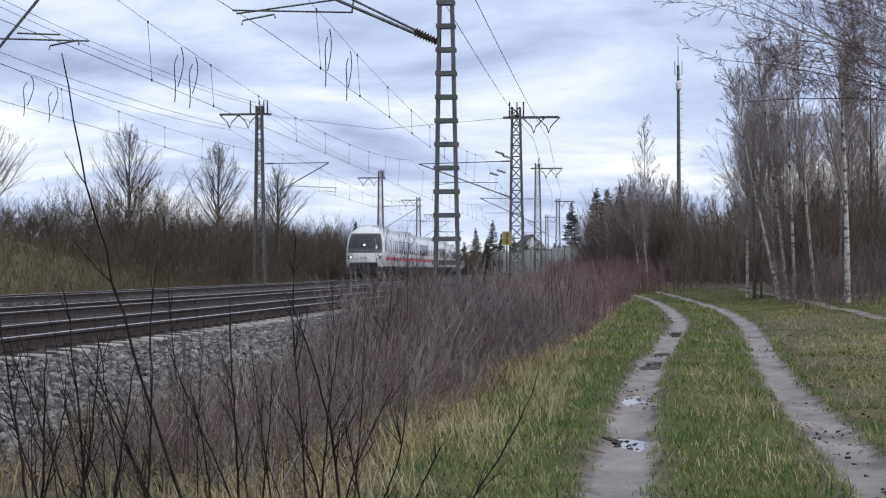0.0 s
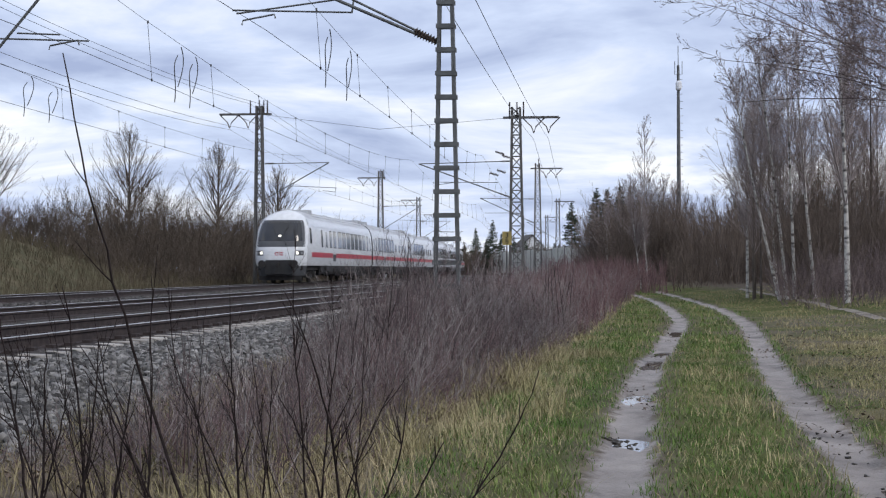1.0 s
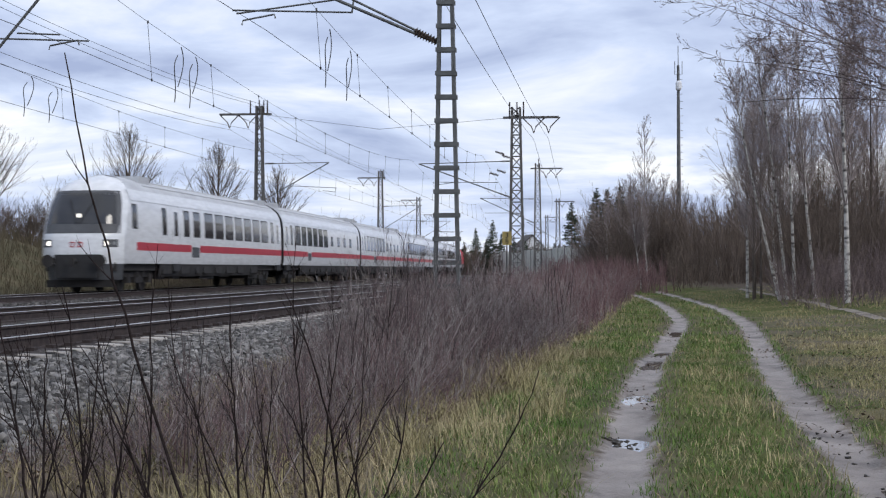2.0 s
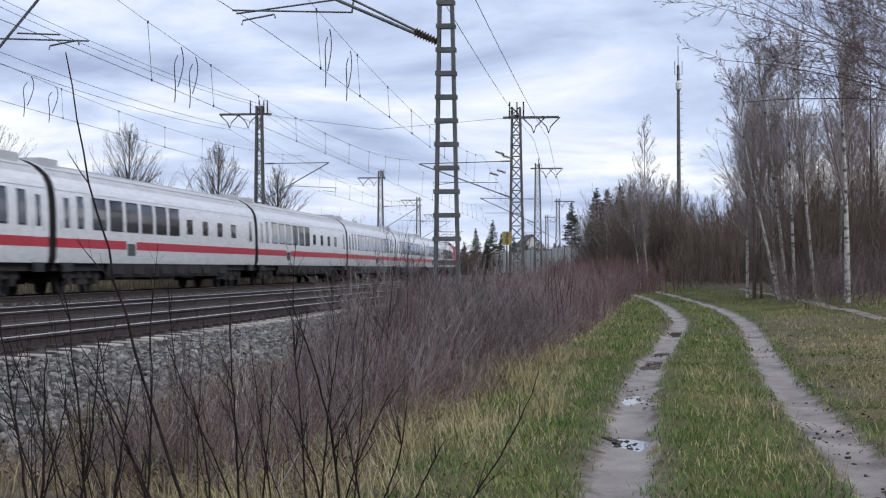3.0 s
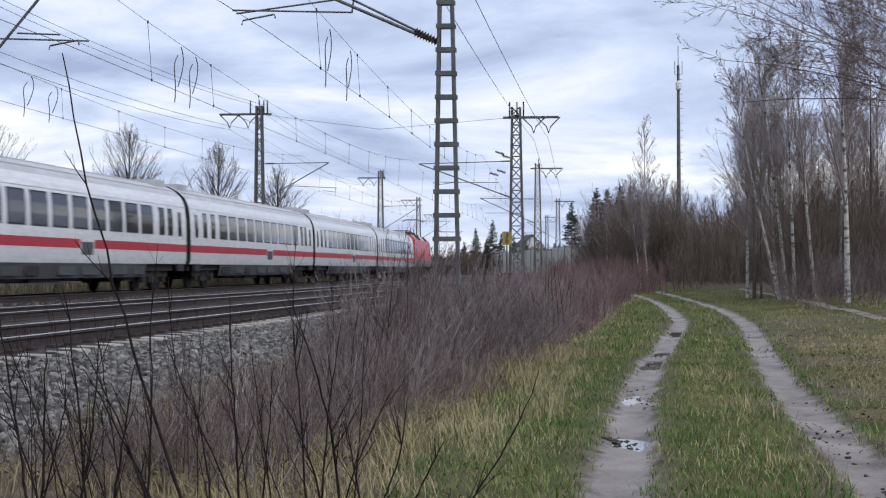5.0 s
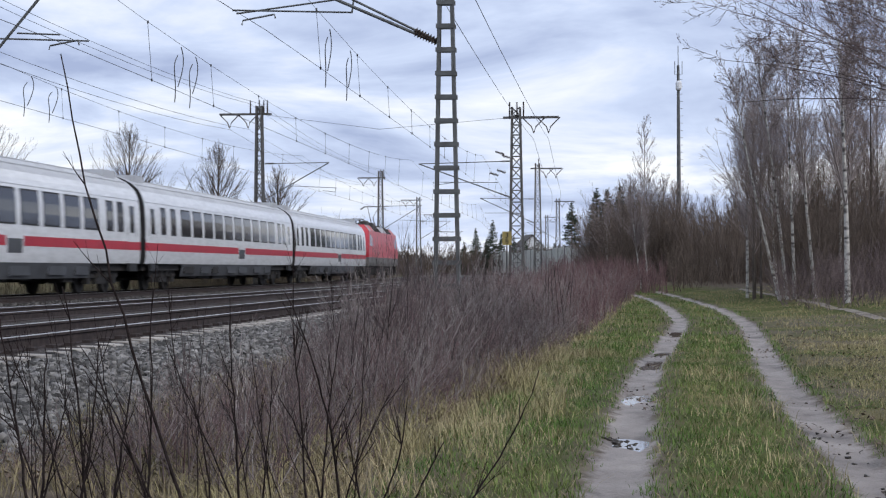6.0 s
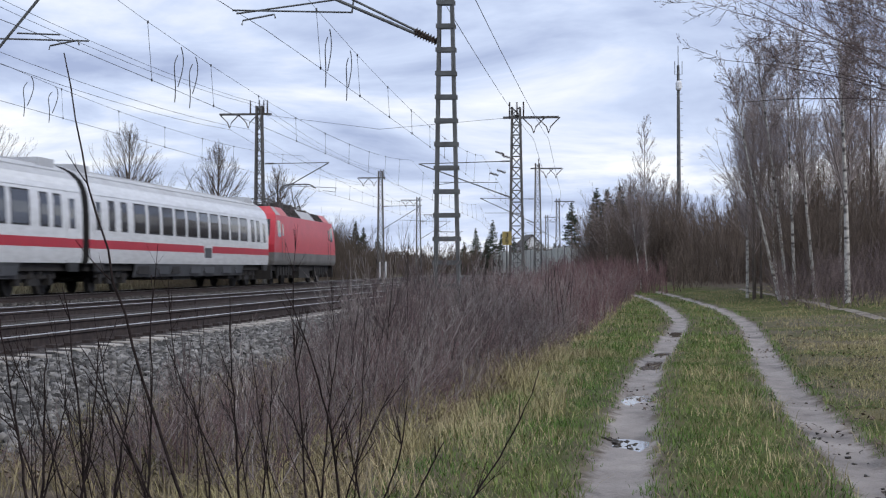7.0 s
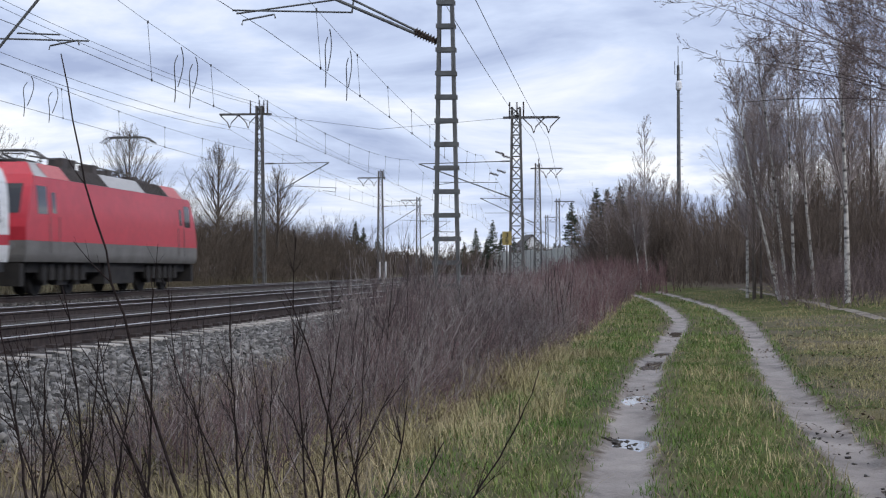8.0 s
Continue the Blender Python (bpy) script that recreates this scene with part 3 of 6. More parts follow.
M_UNDER = mat("underframe", (0.016, 0.015, 0.016), (0.034, 0.031, 0.030), 0.85, scale=3)
M_BLACK = mat("black_rubber", (0.02, 0.02, 0.022), (0.03, 0.03, 0.032), 0.75)
M_WINDOW = mat("tinted_glass", (0.035, 0.037, 0.042), (0.05, 0.052, 0.058), 0.06, scale=0.5, spec=0.5)
M_LOUVRE = mat("roof_louvre", (0.075, 0.06, 0.055), (0.045, 0.04, 0.038), 0.7, scale=6)
M_PALEHATCH = mat("roof_hatch", (0.50, 0.50, 0.51), (0.42, 0.42, 0.43), 0.5)
M_PINKED = mat("faded_red", (0.60, 0.16, 0.16), (0.52, 0.10, 0.11), 0.5)


def lamp_material(name, colour, strength):
    m = bpy.data.materials.new(name)
    m.use_nodes = True
    b = m.node_tree.nodes["Principled BSDF"]
    b.inputs["Base Color"].default_value = (*colour, 1)
    b.inputs["Emission Color"].default_value = (*colour, 1)
    b.inputs["Emission Strength"].default_value = strength
    return m


M_LAMP = lamp_material("headlamp", (1.0, 0.95, 0.85), 1.0)
M_LENS = mat("lens", (0.35, 0.36, 0.38), (0.25, 0.26, 0.27), 0.15)

SIDE = [(1.36, 0.96), (1.405, 1.15), (1.412, 1.75), (1.405, 2.3), (1.385, 2.75), (1.35, 3.05), (1.27, 3.30)]
ROOF = [(1.27, 3.30), (1.14, 3.55), (0.9, 3.77), (0.55, 3.95), (0.2, 4.035), (0.0, 4.05)]


def side_x(z):
    return lerp_list(z, [(b, a) for a, b in SIDE])


def side_panel(s, y0, y1, z0, z1, proud, n=3):
    """A thin plate that follows the car side's curve, s = -1 or 1 for the side."""
    g = Geo()
    rows = []
    for i in range(n + 1):
        z = z0 + (z1 - z0) * i / n
        rows.append((side_x(z), z))
    outer = [(s * (x + proud), y, z) for x, z in rows for y in (y0, y1)]
    inner = [(s * (x - 0.02), y, z) for x, z in rows for y in (y0, y1)]
    g.add(outer, [((2 * i, 2 * i + 1, 2 * i + 3, 2 * i + 2) if s > 0 else (2 * i, 2 * i + 2, 2 * i + 3, 2 * i + 1)) for i in range(n)])
    k = 2 * (n + 1)
    ring = [0] + [2 * i for i in range(1, n + 1)] + [2 * i + 1 for i in range(n, -1, -1)]
    g.add(outer + inner, [(a, b, b + k, a + k) for a, b in zip(ring, ring[1:] + ring[:1])])
    return g


def window(parent, s, y0, y1, z0, z1, divided=False):
    f = part("window", side_panel(s, y0 - 0.05, y1 + 0.05, z0 - 0.05, z1 + 0.05, 0.004), M_BLACK, parent, "flush window in a dark rubber frame")
    part("pane", side_panel(s, y0, y1, z0, z1, 0.010), M_WINDOW, f, "dark tinted glass")
    if divided:
        part("window_bar", side_panel(s, y0, y1, z0 + (z1 - z0) * 0.62, z0 + (z1 - z0) * 0.66, 0.014, 1), M_SKIRT, f)


def wheelset_geo(r=0.46):
    g = Geo()
    for s in (-1, 1):
        pts = [(s * 0.68, 0, 0), (s * 0.70, 0, 0), (s * 0.72, 0, 0), (s * 0.82, 0, 0)]
        vs, fs, n = [], [], 20
        for (x, _, _), rr in zip(pts, (r + 0.03, r + 0.03, r, r)):
            vs += [(x, rr * math.cos(6.2832 * k / n), rr * math.sin(6.2832 * k / n)) for k in range(n)]
        for i in range(3):
            fs += [(i * n + k, i * n + (k + 1) % n, (i + 1) * n + (k + 1) % n, (i + 1) * n + k) for k in range(n)]
        fs += [tuple(range(n)), tuple(3 * n + k for k in range(n - 1, -1, -1))]
        g.add(vs, fs)
    g.tube([(-0.95, 0, 0), (0.95, 0, 0)], 0.09, 8)
    return g


def bogie(parent, y, base=2.5, r=0.46):
    g = Geo()
    for s in (-1, 1):
        g.box(s * 1.0 - 0.07, s * 1.0 + 0.07, y - base / 2 - 0.5, y + base / 2 + 0.5, 0.50, 0.70)
        g.box(s * 1.02 - 0.08, s * 1.02 + 0.08, y - 0.5, y + 0.5, 0.30, 0.52)
        for d in (-1, 1):
            g.box(s * 1.02 - 0.1, s * 1.02 + 0.1, y + d * base / 2 - 0.16, y + d * base / 2 + 0.16, 0.30, 0.62)
            g.tube([(s * 1.05, y + d * 0.35, 0.5), (s * 1.05, y + d * 0.35, 0.95)], 0.13, 8)
    g.box(-0.95, 0.95, y - 0.35, y + 0.35, 0.45, 0.85)
    b = part("bogie", g, M_UNDER, parent, "dark steel bogie")
    for d in (-1, 1):
        ws = part("wheelset", wheelset_geo(r), M_UNDER, b)
        ws.location = (0, y + d * base / 2, r)


def stripe_runs(y0, y1, cuts):
    out, a = [], y0
    for c0, c1 in cuts:
        out.append((a, c0))
        a = c1
    return out + [(a, y1)]


def front_y(z, s):
    """Depth of the driving trailer's rounded face at height z and across it, s from -1 to 1."""
    a = lerp_list(z, [(0.45, 0.22), (0.95, 0.10), (1.3, 0.04), (1.85, 0.08), (2.6, 0.42), (3.3, 0.86), (3.6, 1.16), (3.85, 1.60), (4.05, 2.7)])
    return a + 0.16 * s * s + 0.62 * abs(s) ** 5


def face_half(z):
    return side_x(z) if z < 3.3 else lerp_list(z, [(b, a) for a, b in ROOF])


def face_patch(z0, z1, s0, s1, proud, nz=10, ns=14, taper=0.0):
    g = Geo()
    vs = []
    for i in range(nz + 1):
        z = z0 + (z1 - z0) * i / nz
        k = 1 - taper * i / nz
        for j in range(ns + 1):
            s = (s0 + (s1 - s0) * j / ns) * k
            vs.append((s * face_half(z), front_y(z, s) - proud, z))
    w = ns + 1
    g.add(vs, [(i * w + j, i * w + j + 1, (i + 1) * w + j + 1, (i + 1) * w + j) for i in range(nz) for j in range(ns)])
    return g


def shell(car, y0, y1, cab):
    """Side walls, roof and ends as parts."""
    for s in (-1, 1):
        rows = []
        for x, z in SIDE:
            start = front_y(z, 1.0) if cab else y0
            rows.append([(s * x, start + (y1 - start) * i / 12, z) for i in range(13)])
        if s > 0:
            rows = rows[::-1]
        part("side_wall", loft(rows), M_WHITE, car, "white painted steel side", True)
    prof = ROOF[:-1] + [(-x, z) for x, z in ROOF[::-1]]
    rows = []
    for x, z in prof:
        hw = lerp_list(z, [(b, a) for a, b in ROOF])
        s = x / hw if hw > 0.05 else 0.0
        start = front_y(z, max(-1, min(1, s))) if cab else y0
        start = min(start, 2.7)
        rows.append([(x, start + (y1 - start) * i / 12, z) for i in range(13)])
    part("roof", loft(rows), M_ROOF, car, "light grey curved roof", True)
    # bright cant rail between side and roof
    for s in (-1, 1):
        g = Geo()
        st = front_y(3.3, 1.0) if cab else y0
        pr = [(1.345, 3.12), (1.285, 3.30), (1.19, 3.50), (1.16, 3.50)]
        rows = [[(s * x, y, z) for y in (st, y1)] for x, z in pr]
        part("cant_rail", loft(rows if s < 0 else rows[::-1]), M_WHITE, car, "white band along the roof edge")
    outline = [(x, z) for x, z in SIDE] + ROOF[1:] + [(-x, z) for x, z in ROOF[-2::-1]] + [(-x, z) for x, z in SIDE[-2::-1]]
    for y, flip in ((y1, True),) if cab else ((y0, False), (y1, True)):
        g = Geo()
        g.add([(x, y, z) for x, z in outline], [tuple(range(len(outline)))[::1 if flip else -1]])
        part("end_wall", g, M_BLACK, car, "dark end wall")
        g = Geo()
        d = 0.345 if flip else -0.345
        a, b = sorted((y, y + d))
        for x0, x1, z0, z1 in ((-0.82, -0.55, 1.1, 3.3), (0.55, 0.82, 1.1, 3.3), (-0.82, 0.82, 3.3, 3.55)):
            g.box(x0, x1, a, b, z0, z1)
        part("gangway", g, M_BLACK, car, "black rubber gangway bellows")
        g = Geo()
        for s in (-1, 1):
            g.tube([(s * 0.87, y, 1.05), (s * 0.87, y + d * 0.7, 1.05)], 0.09, 8)
            g.tube([(s * 0.87, y + d * 0.7, 1.05), (s * 0.87, y + d * 0.85, 1.05)], 0.22, 12)
        part("buffers", g, M_UNDER, car)


def underfloor(car, y0, y1, seed, skirt=None):
    skirt = skirt or M_SKIRT
    rng = random.Random(seed)
    for s in (-1, 1):
        g = Geo()
        for a, b in ((y0 + 4.9, y1 - 4.9),):
            g.add([(s * 1.36, a, 0.965), (s * 1.36, b, 0.965), (s * 1.26, b, 0.50), (s * 1.26, a, 0.50), (s * 1.22, a, 0.50), (s * 1.22, b, 0.50)],
                  [(0, 1, 2, 3) if s < 0 else (3, 2, 1, 0), (3, 2, 5, 4)])
        part("skirt", g, skirt, car, "dark underfloor skirt")
        y = y0 + 5.3
        while y < y1 - 6:
            l = rng.uniform(0.5, 1.6)
            g = Geo()
            g.box(s * 1.31 - 0.03, s * 1.31 + 0.03, y, y + l, 0.60, 0.88)
            part("equipment_hatch", g, M_UNDER if rng.random() < 0.35 else skirt, car)
            y += l + rng.uniform(0.3, 1.6)
    g = Geo()
    g.box(-1.2, 1.2, y0 + 0.2, y1 - 0.2, 0.72, 1.0)
    y = y0 + 5.2
    while y < y1 - 6:
        l = rng.uniform(0.8, 2.4)
        g.box(-1.15, 1.15, y, y + l, rng.uniform(0.34, 0.5), 0.75)
        y += l + rng.uniform(0.2, 1.3)
    part("underframe", g, M_UNDER, car, "dark equipment boxes under the floor")
    for y in (y0 + 3.2, y1 - 3.2):
        bogie(car, y)


def door(car, s, y0, y1):
    d = part("door", side_panel(s, y0, y1, 1.02, 3.1, 0.006), M_WHITE, car, "white entrance door")
    part("door_window", side_panel(s, y0 + 0.22, y1 - 0.22, 2.0, 2.9, 0.010), M_WINDOW, d, "narrow dark door glass")
    for y in (y0 - 0.02, y1 + 0.02):
        part("door_seam", side_panel(s, y - 0.018, y + 0.018, 1.0, 3.12, 0.009, 2), M_SKIRT, d)
    g = Geo()
    g.box(s * 1.40 - 0.05, s * 1.40 + 0.05, y0 + 0.05, y1 - 0.05, 0.70, 0.97)
    part("step", g, M_BLACK, d)


def livery(car, y0, y1, cuts):
    for s in (-1, 1):
        for a, b in stripe_runs(y0, y1, cuts):
            part("red_stripe", side_panel(s, a, b, 1.42, 1.70, 0.005, 1), M_REDSTRIPE, car, "red waist stripe")
        for a, b in cuts[:1]:
            part("vent_grille", side_panel(s, a + 0.12, b - 0.12, 1.22, 1.62, 0.008, 1), M_SKIRT, car)


def roof_kit(car, y0, y1):
    for y in (y0 + 0.6, y1 - 2.0):
        g = Geo()
        g.box(-0.75, 0.75, y, y + 1.3, 3.85, 4.10)
        part("roof_unit", g, M_ROOF, car, "grey roof ventilation unit")
    for x in (-0.95, -0.6, 0.6, 0.95):
        g = Geo()
        z = lerp_list(abs(x), [(a, b) for a, b in ROOF[::-1]])
        g.box(x - 0.015, x + 0.015, y0 + 0.3, y1 - 0.3, z - 0.02, z + 0.03)
        part("roof_rib", g, M_ROOF, car)


def coach(name, label, kind):
    car = thing(name, Matrix(), label, "train coach", "coaches of the train")
    y0, y1 = 0.30, 26.10
    cab = kind == "driving"
    shell(car, y0, y1, cab)
    underfloor(car, y0, y1, len(kind), M_SKIRT if kind == "open" else M_UNDER)
    roof_kit(car, 4.0 if cab else y0, y1)
    for s in (-1, 1):
        if kind == "open":
            ws = [(5.0 + 1.72 * i, 1.28) for i in range(10)]
            small = [(2.3, 0.55), (3.6, 0.6), (22.6, 0.6), (23.7, 0.55)]
        elif kind == "service":
            ws = [(3.6 + 1.72 * i, 1.28) for i in range(6)]
            small = [(2.2, 0.5)]
        else:
            ws = [(11.4 + 1.72 * i, 1.28) for i in range(7)]
            small = [(5.4, 0.45), (8.3, 0.7), (9.7, 0.9), (23.8, 0.55)]
        for y, l in ws:
            window(car, s, y, y + l, 2.05, 2.97)
        for y, l in small:
            window(car, s, y, y + l, 2.05, 2.95)
        if kind == "service":
            for i in range(4):
                y = 14.6 + 2.35 * i
                window(car, s, y, y + 0.75, 2.15, 2.62, True)
        if cab:
            door(car, s, 6.7, 7.6)
            door(car, s, 24.9, 25.7)
            window(car, s, 1.75, 2.25, 2.2, 2.95)
        else:
            door(car, s, 0.75, 1.65)
            door(car, s, 24.75, 25.65)
    if cab:
        livery(car, 2.2, y1, [(9.3, 10.6)])
        part("face", face_patch(0.95, 4.04, -1, 1, 0.0, 26, 20), M_WHITE, car, "rounded white front end", True)
        ws = part("windscreen_surround", face_patch(1.96, 3.42, -0.93, 0.93, 0.008, 12, 16, 0.05), M_SKIRT, car, "dark grey windscreen surround", True)
        part("windscreen", face_patch(2.28, 3.34, -0.84, 0.84, 0.016, 10, 16, 0.06), M_WINDOW, ws, "large curved windscreen", True)
        g = Geo()
        for s in (-1, 1):
            a = Vector((s * 0.05, front_y(2.3, 0.05) - 0.05, 2.3))
            b = Vector((s * 0.42, front_y(3.05, 0.3) - 0.05, 3.1))
            g.tube([a, b], 0.014, 5)
        part("wiper", g, M_BLACK, ws)
        g = Geo()
        g.box(-0.07, 0.07, front_y(2.55, 0) - 0.04, front_y(2.55, 0) + 0.05, 2.49, 2.61)
        part("upper_lamp", g, M_LAMP, car, "small lit lamp behind the windscreen")
        for s in (-1, 1):
            lo, hi = sorted((s * 0.62, s * 0.90))
            hl = part("headlight", face_patch(1.50, 1.76, lo, hi, 0.010, 4, 5), M_SKIRT, car, "dark headlight cluster")
            c = s * 0.68
            p = Vector((c * face_half(1.63), front_y(1.63, c) - 0.03, 1.63))
            g = Geo()
            g.tube([p, p + Vector((0, 0.05, 0))], 0.085, 14)
            part("lamp", g, M_LAMP, hl, "lit round lamp")
            c = s * 0.83
            p = Vector((c * face_half(1.63), front_y(1.63, c) - 0.03, 1.63))
            g = Geo()
            g.tube([p, p + Vector((0, 0.05, 0))], 0.07, 14)
            part("lamp", g, M_LENS, hl, "unlit round lamp")
        g = Geo()
        f = front_y(1.55, 0) - 0.012
        for x in (-0.2, 0.05):
            for a, b, c, d in ((0, 0.16, 1.5, 1.53), (0, 0.16, 1.65, 1.68), (0, 0.03, 1.5, 1.68), (0.13, 0.16, 1.5, 1.68)):
                g.box(x + a, x + b, f, f + 0.02, c, d)
        part("emblem", g, M_REDSTRIPE, car, "small red emblem on the nose")
        g = Geo()
        n = 12
        vs = []
        for zz, k in ((0.42, 0.93), (0.97, 1.0)):
            for j in range(n + 1):
                s = (-1 + 2 * j / n)
                vs.append((s * 1.36 * k, front_y(zz, s) + (0.05 if zz < 0.5 else 0.0), zz))
        g.add(vs, [(j, j + 1, n + 2 + j, n + 1 + j) for j in range(n)])
        part("apron", g, M_SKIRT, car, "dark grey lower apron")
        g = Geo()
        g.box(-0.72, 0.72, 0.02, 0.5, 0.50, 1.26)
        part("coupler_recess", g, M_BLACK, car, "black coupler opening")
        g = Geo()
        g.tube([(0, 0.3, 1.04), (0, -0.25, 1.04)], 0.06, 8)
        g.box(-0.06, 0.06, -0.32, -0.2, 0.85, 1.15)
        for s in (-1, 1):
            g.tube([(s * 0.87, 0.3, 1.05), (s * 0.87, -0.12, 1.05)], 0.09, 8)
            g.tube([(s * 0.87, -0.12, 1.05), (s * 0.87, -0.2, 1.05)], 0.21, 12)
        part("coupler", g, M_UNDER, car, "hook and round buffers")
        g = Geo()
        g.box(-1.15, 1.15, 0.45, 0.55, 0.18, 0.42)
        part("rail_guard", g, M_UNDER, car)
    else:
        livery(car, y0, y1, [(14.2, 15.5)] if kind == "open" else [(7.0, 8.1)])
    return car


def pantograph(loco, y, raised):
    g = Geo()
    zb = 3.95
    for s in (-1, 1):
        g.beam((s * 0.5, y - 0.7, zb), (s * 0.5, y + 0.7, zb), 0.07, 0.09)
        for d in (-0.6, 0.6):
            insulator(g, (s * 0.5, y + d, zb - 0.3), (s * 0.5, y + d, zb), 0.08, 4)
    for d in (-0.65, 0.65):
        g.beam((-0.5, y + d, zb), (0.5, y + d, zb), 0.07, 0.07)
    part("pantograph_base", g, M_LOUVRE, loco, "dark pantograph base frame")
    zt = 5.60 if raised else 4.28
    kx, kz = (0.95, 4.75) if raised else (1.0, 4.12)
    knee = y - kx if raised else y - 0.9
    for s in (-1, 1):
        g = Geo()
        g.tube([(s * 0.12, y + 0.5, zb), (s * 0.12, knee, kz)], 0.035, 6)
        part("lower_arm", g, M_LATTICE, loco)
        g = Geo()
        g.tube([(s * 0.12, knee, kz), (s * 0.42, y + 0.1, zt - 0.1)], 0.025, 6)
        part("upper_arm", g, M_LATTICE, loco)
    g = Geo()
    for d in (-0.2, 0.2):
        g.tube([(-0.98, y + 0.1 + d, zt - 0.22), (-0.72, y + 0.1 + d, zt - 0.03), (-0.5, y + 0.1 + d, zt), (0.5, y + 0.1 + d, zt), (0.72, y + 0.1 + d, zt - 0.03), (0.98, y + 0.1 + d, zt - 0.22)], 0.03, 6)
    for s in (-1, 1):
        g.beam((s * 0.45, y - 0.1, zt - 0.05), (s * 0.45, y + 0.3, zt - 0.05), 0.03, 0.03)
    part("collector_head", g, M_LATTICE, loco, "raised collector head" if raised else "folded collector head")


def locomotive():
    loco = thing("locomotive", Matrix(), "red electric locomotive with a grey lower band, one pantograph raised", "locomotive")
    y0, y1 = 0.75, 18.75
    prof = [(1.38, 0.98), (1.46, 1.12), (1.47, 1.6), (1.45, 2.5), (1.38, 3.42)]
    roofp = [(1.38, 3.42), (1.02, 3.82), (0.95, 3.86), (0.0, 3.92)]

    def end(z):
        return lerp_list(z, [(0.98, 0.05), (1.15, 0.0), (2.0, 0.06), (3.0, 0.55), (3.42, 0.85), (3.92, 1.5)])

    def px(z):
        return lerp_list(z, [(b, a) for a, b in prof])

    def plate(s, a, b, z0, z1, proud, n=4):
        g = Geo()
        pts = [(px(z0 + (z1 - z0) * i / n) + proud, z0 + (z1 - z0) * i / n) for i in range(n + 1)]
        vs = []
        for x, z in pts:
            fa, fb = (a if a is not None else y0 + end(z)), (b if b is not None else y1 - end(z))
            vs += [(s * x, fa, z), (s * x, fb, z)]
        g.add(vs, [((2 * i, 2 * i + 1, 2 * i + 3, 2 * i + 2) if s > 0 else (2 * i, 2 * i + 2, 2 * i + 3, 2 * i + 1)) for i in range(n)])
        return g

    for s in (-1, 1):
        part("side_wall", plate(s, None, None, 1.58, 3.42, 0.0, 8), M_RED, loco, "red painted side", True)
        part("lower_band", plate(s, None, None, 0.98, 1.58, 0.0, 4), M_LOCOGREY, loco, "grey lower side band", True)
        for a, b in ((y0 + 0.95, y0 + 1.75), (y1 - 1.75, y1 - 0.95)):
            part("cab_window", plate(s, a, b, 2.35, 3.15, 0.008), M_WINDOW, loco, "dark cab side window")
        for a, b in ((y0 + 1.95, y0 + 2.6), (y1 - 2.6, y1 - 1.95)):
            d = part("cab_door", plate(s, a, b, 1.62, 3.2, 0.007), M_RED, loco, "red cab door")
            part("door_window", plate(s, a + 0.15, b - 0.15, 2.4, 3.0, 0.011), M_WINDOW, d)
            g = Geo()
            for yy in (a - 0.06, b + 0.06):
                g.tube([(s * 1.50, yy, 1.25), (s * 1.48, yy, 2.3)], 0.012, 6)
            part("handrail", g, M_LOCOGREY, d)
        # sloping roof edge in sections of different colour
        y = y0 + 1.9
        for l, m, lb in ((1.9, M_PINKED, "faded red roof edge panel"), (3.6, M_LOUVRE, "dark louvred roof edge"), (4.0, M_PALEHATCH, "pale grey roof hatch"), (2.9, M_LOUVRE, "dark louvred roof edge"), (1.8, M_PINKED, "faded red roof edge panel")):
            g = Geo()
            vs = [(s * 1.385, y, 3.425), (s * 1.385, y + l, 3.425), (s * 1.03, y + l, 3.85), (s * 1.03, y, 3.85)]
            g.add(vs, [(0, 1, 2, 3) if s > 0 else (3, 2, 1, 0)])
            p = part("roof_edge_panel", g, m, loco, lb)
            if m is M_LOUVRE:
                for k in range(int(l / 0.3)):
                    h = Geo()
                    yy = y + 0.15 + 0.3 * k
                    h.beam((s * 1.39, yy, 3.44), (s * 1.05, yy, 3.85), 0.05, 0.03)
                    part("louvre_slat", h, M_LOUVRE, p)
            y += l + 0.02
    rows = [[(x, y0 + end(z), z), (x, y1 - end(z), z)] for x, z in roofp[:-1] + [(-x, z) for x, z in roofp[::-1]]]
    part("roof", loft(rows), M_PALEHATCH, loco, "grey locomotive roof")
    for y, d in ((y0, 1), (y1, -1)):
        zs = [0.98, 1.15, 1.58, 2.0, 2.5, 3.0, 3.42, 3.82]
        for name, za, zb, m, lb, pr in (("front_band", 0.98, 1.58, M_LOCOGREY, "grey lower front", 0.0), ("front", 1.58, 3.86, M_RED, "red sloping front", 0.0), ("windscreen", 2.35, 3.2, M_WINDOW, "dark windscreen", 0.012)):
            g = Geo()
            vs = []
            n = 6
            for i in range(n + 1):
                z = za + (zb - za) * i / n
                hw = px(z) if z < 3.42 else lerp_list(z, [(b, a) for a, b in roofp])
                if name == "windscreen":
                    hw *= 0.82
                for x in (-hw, -0.5 * hw, 0.5 * hw, hw):
                    vs.append((x, y + d * (end(z) - pr - 0.0), z))
            g.add(vs, [((i * 4 + j, i * 4 + j + 1, i * 4 + j + 5, i * 4 + j + 4) if d > 0 else (i * 4 + j, i * 4 + j + 4, i * 4 + j + 5, i * 4 + j + 1)) for i in range(n) for j in range(3)])
            part(name, g, m, loco, lb)
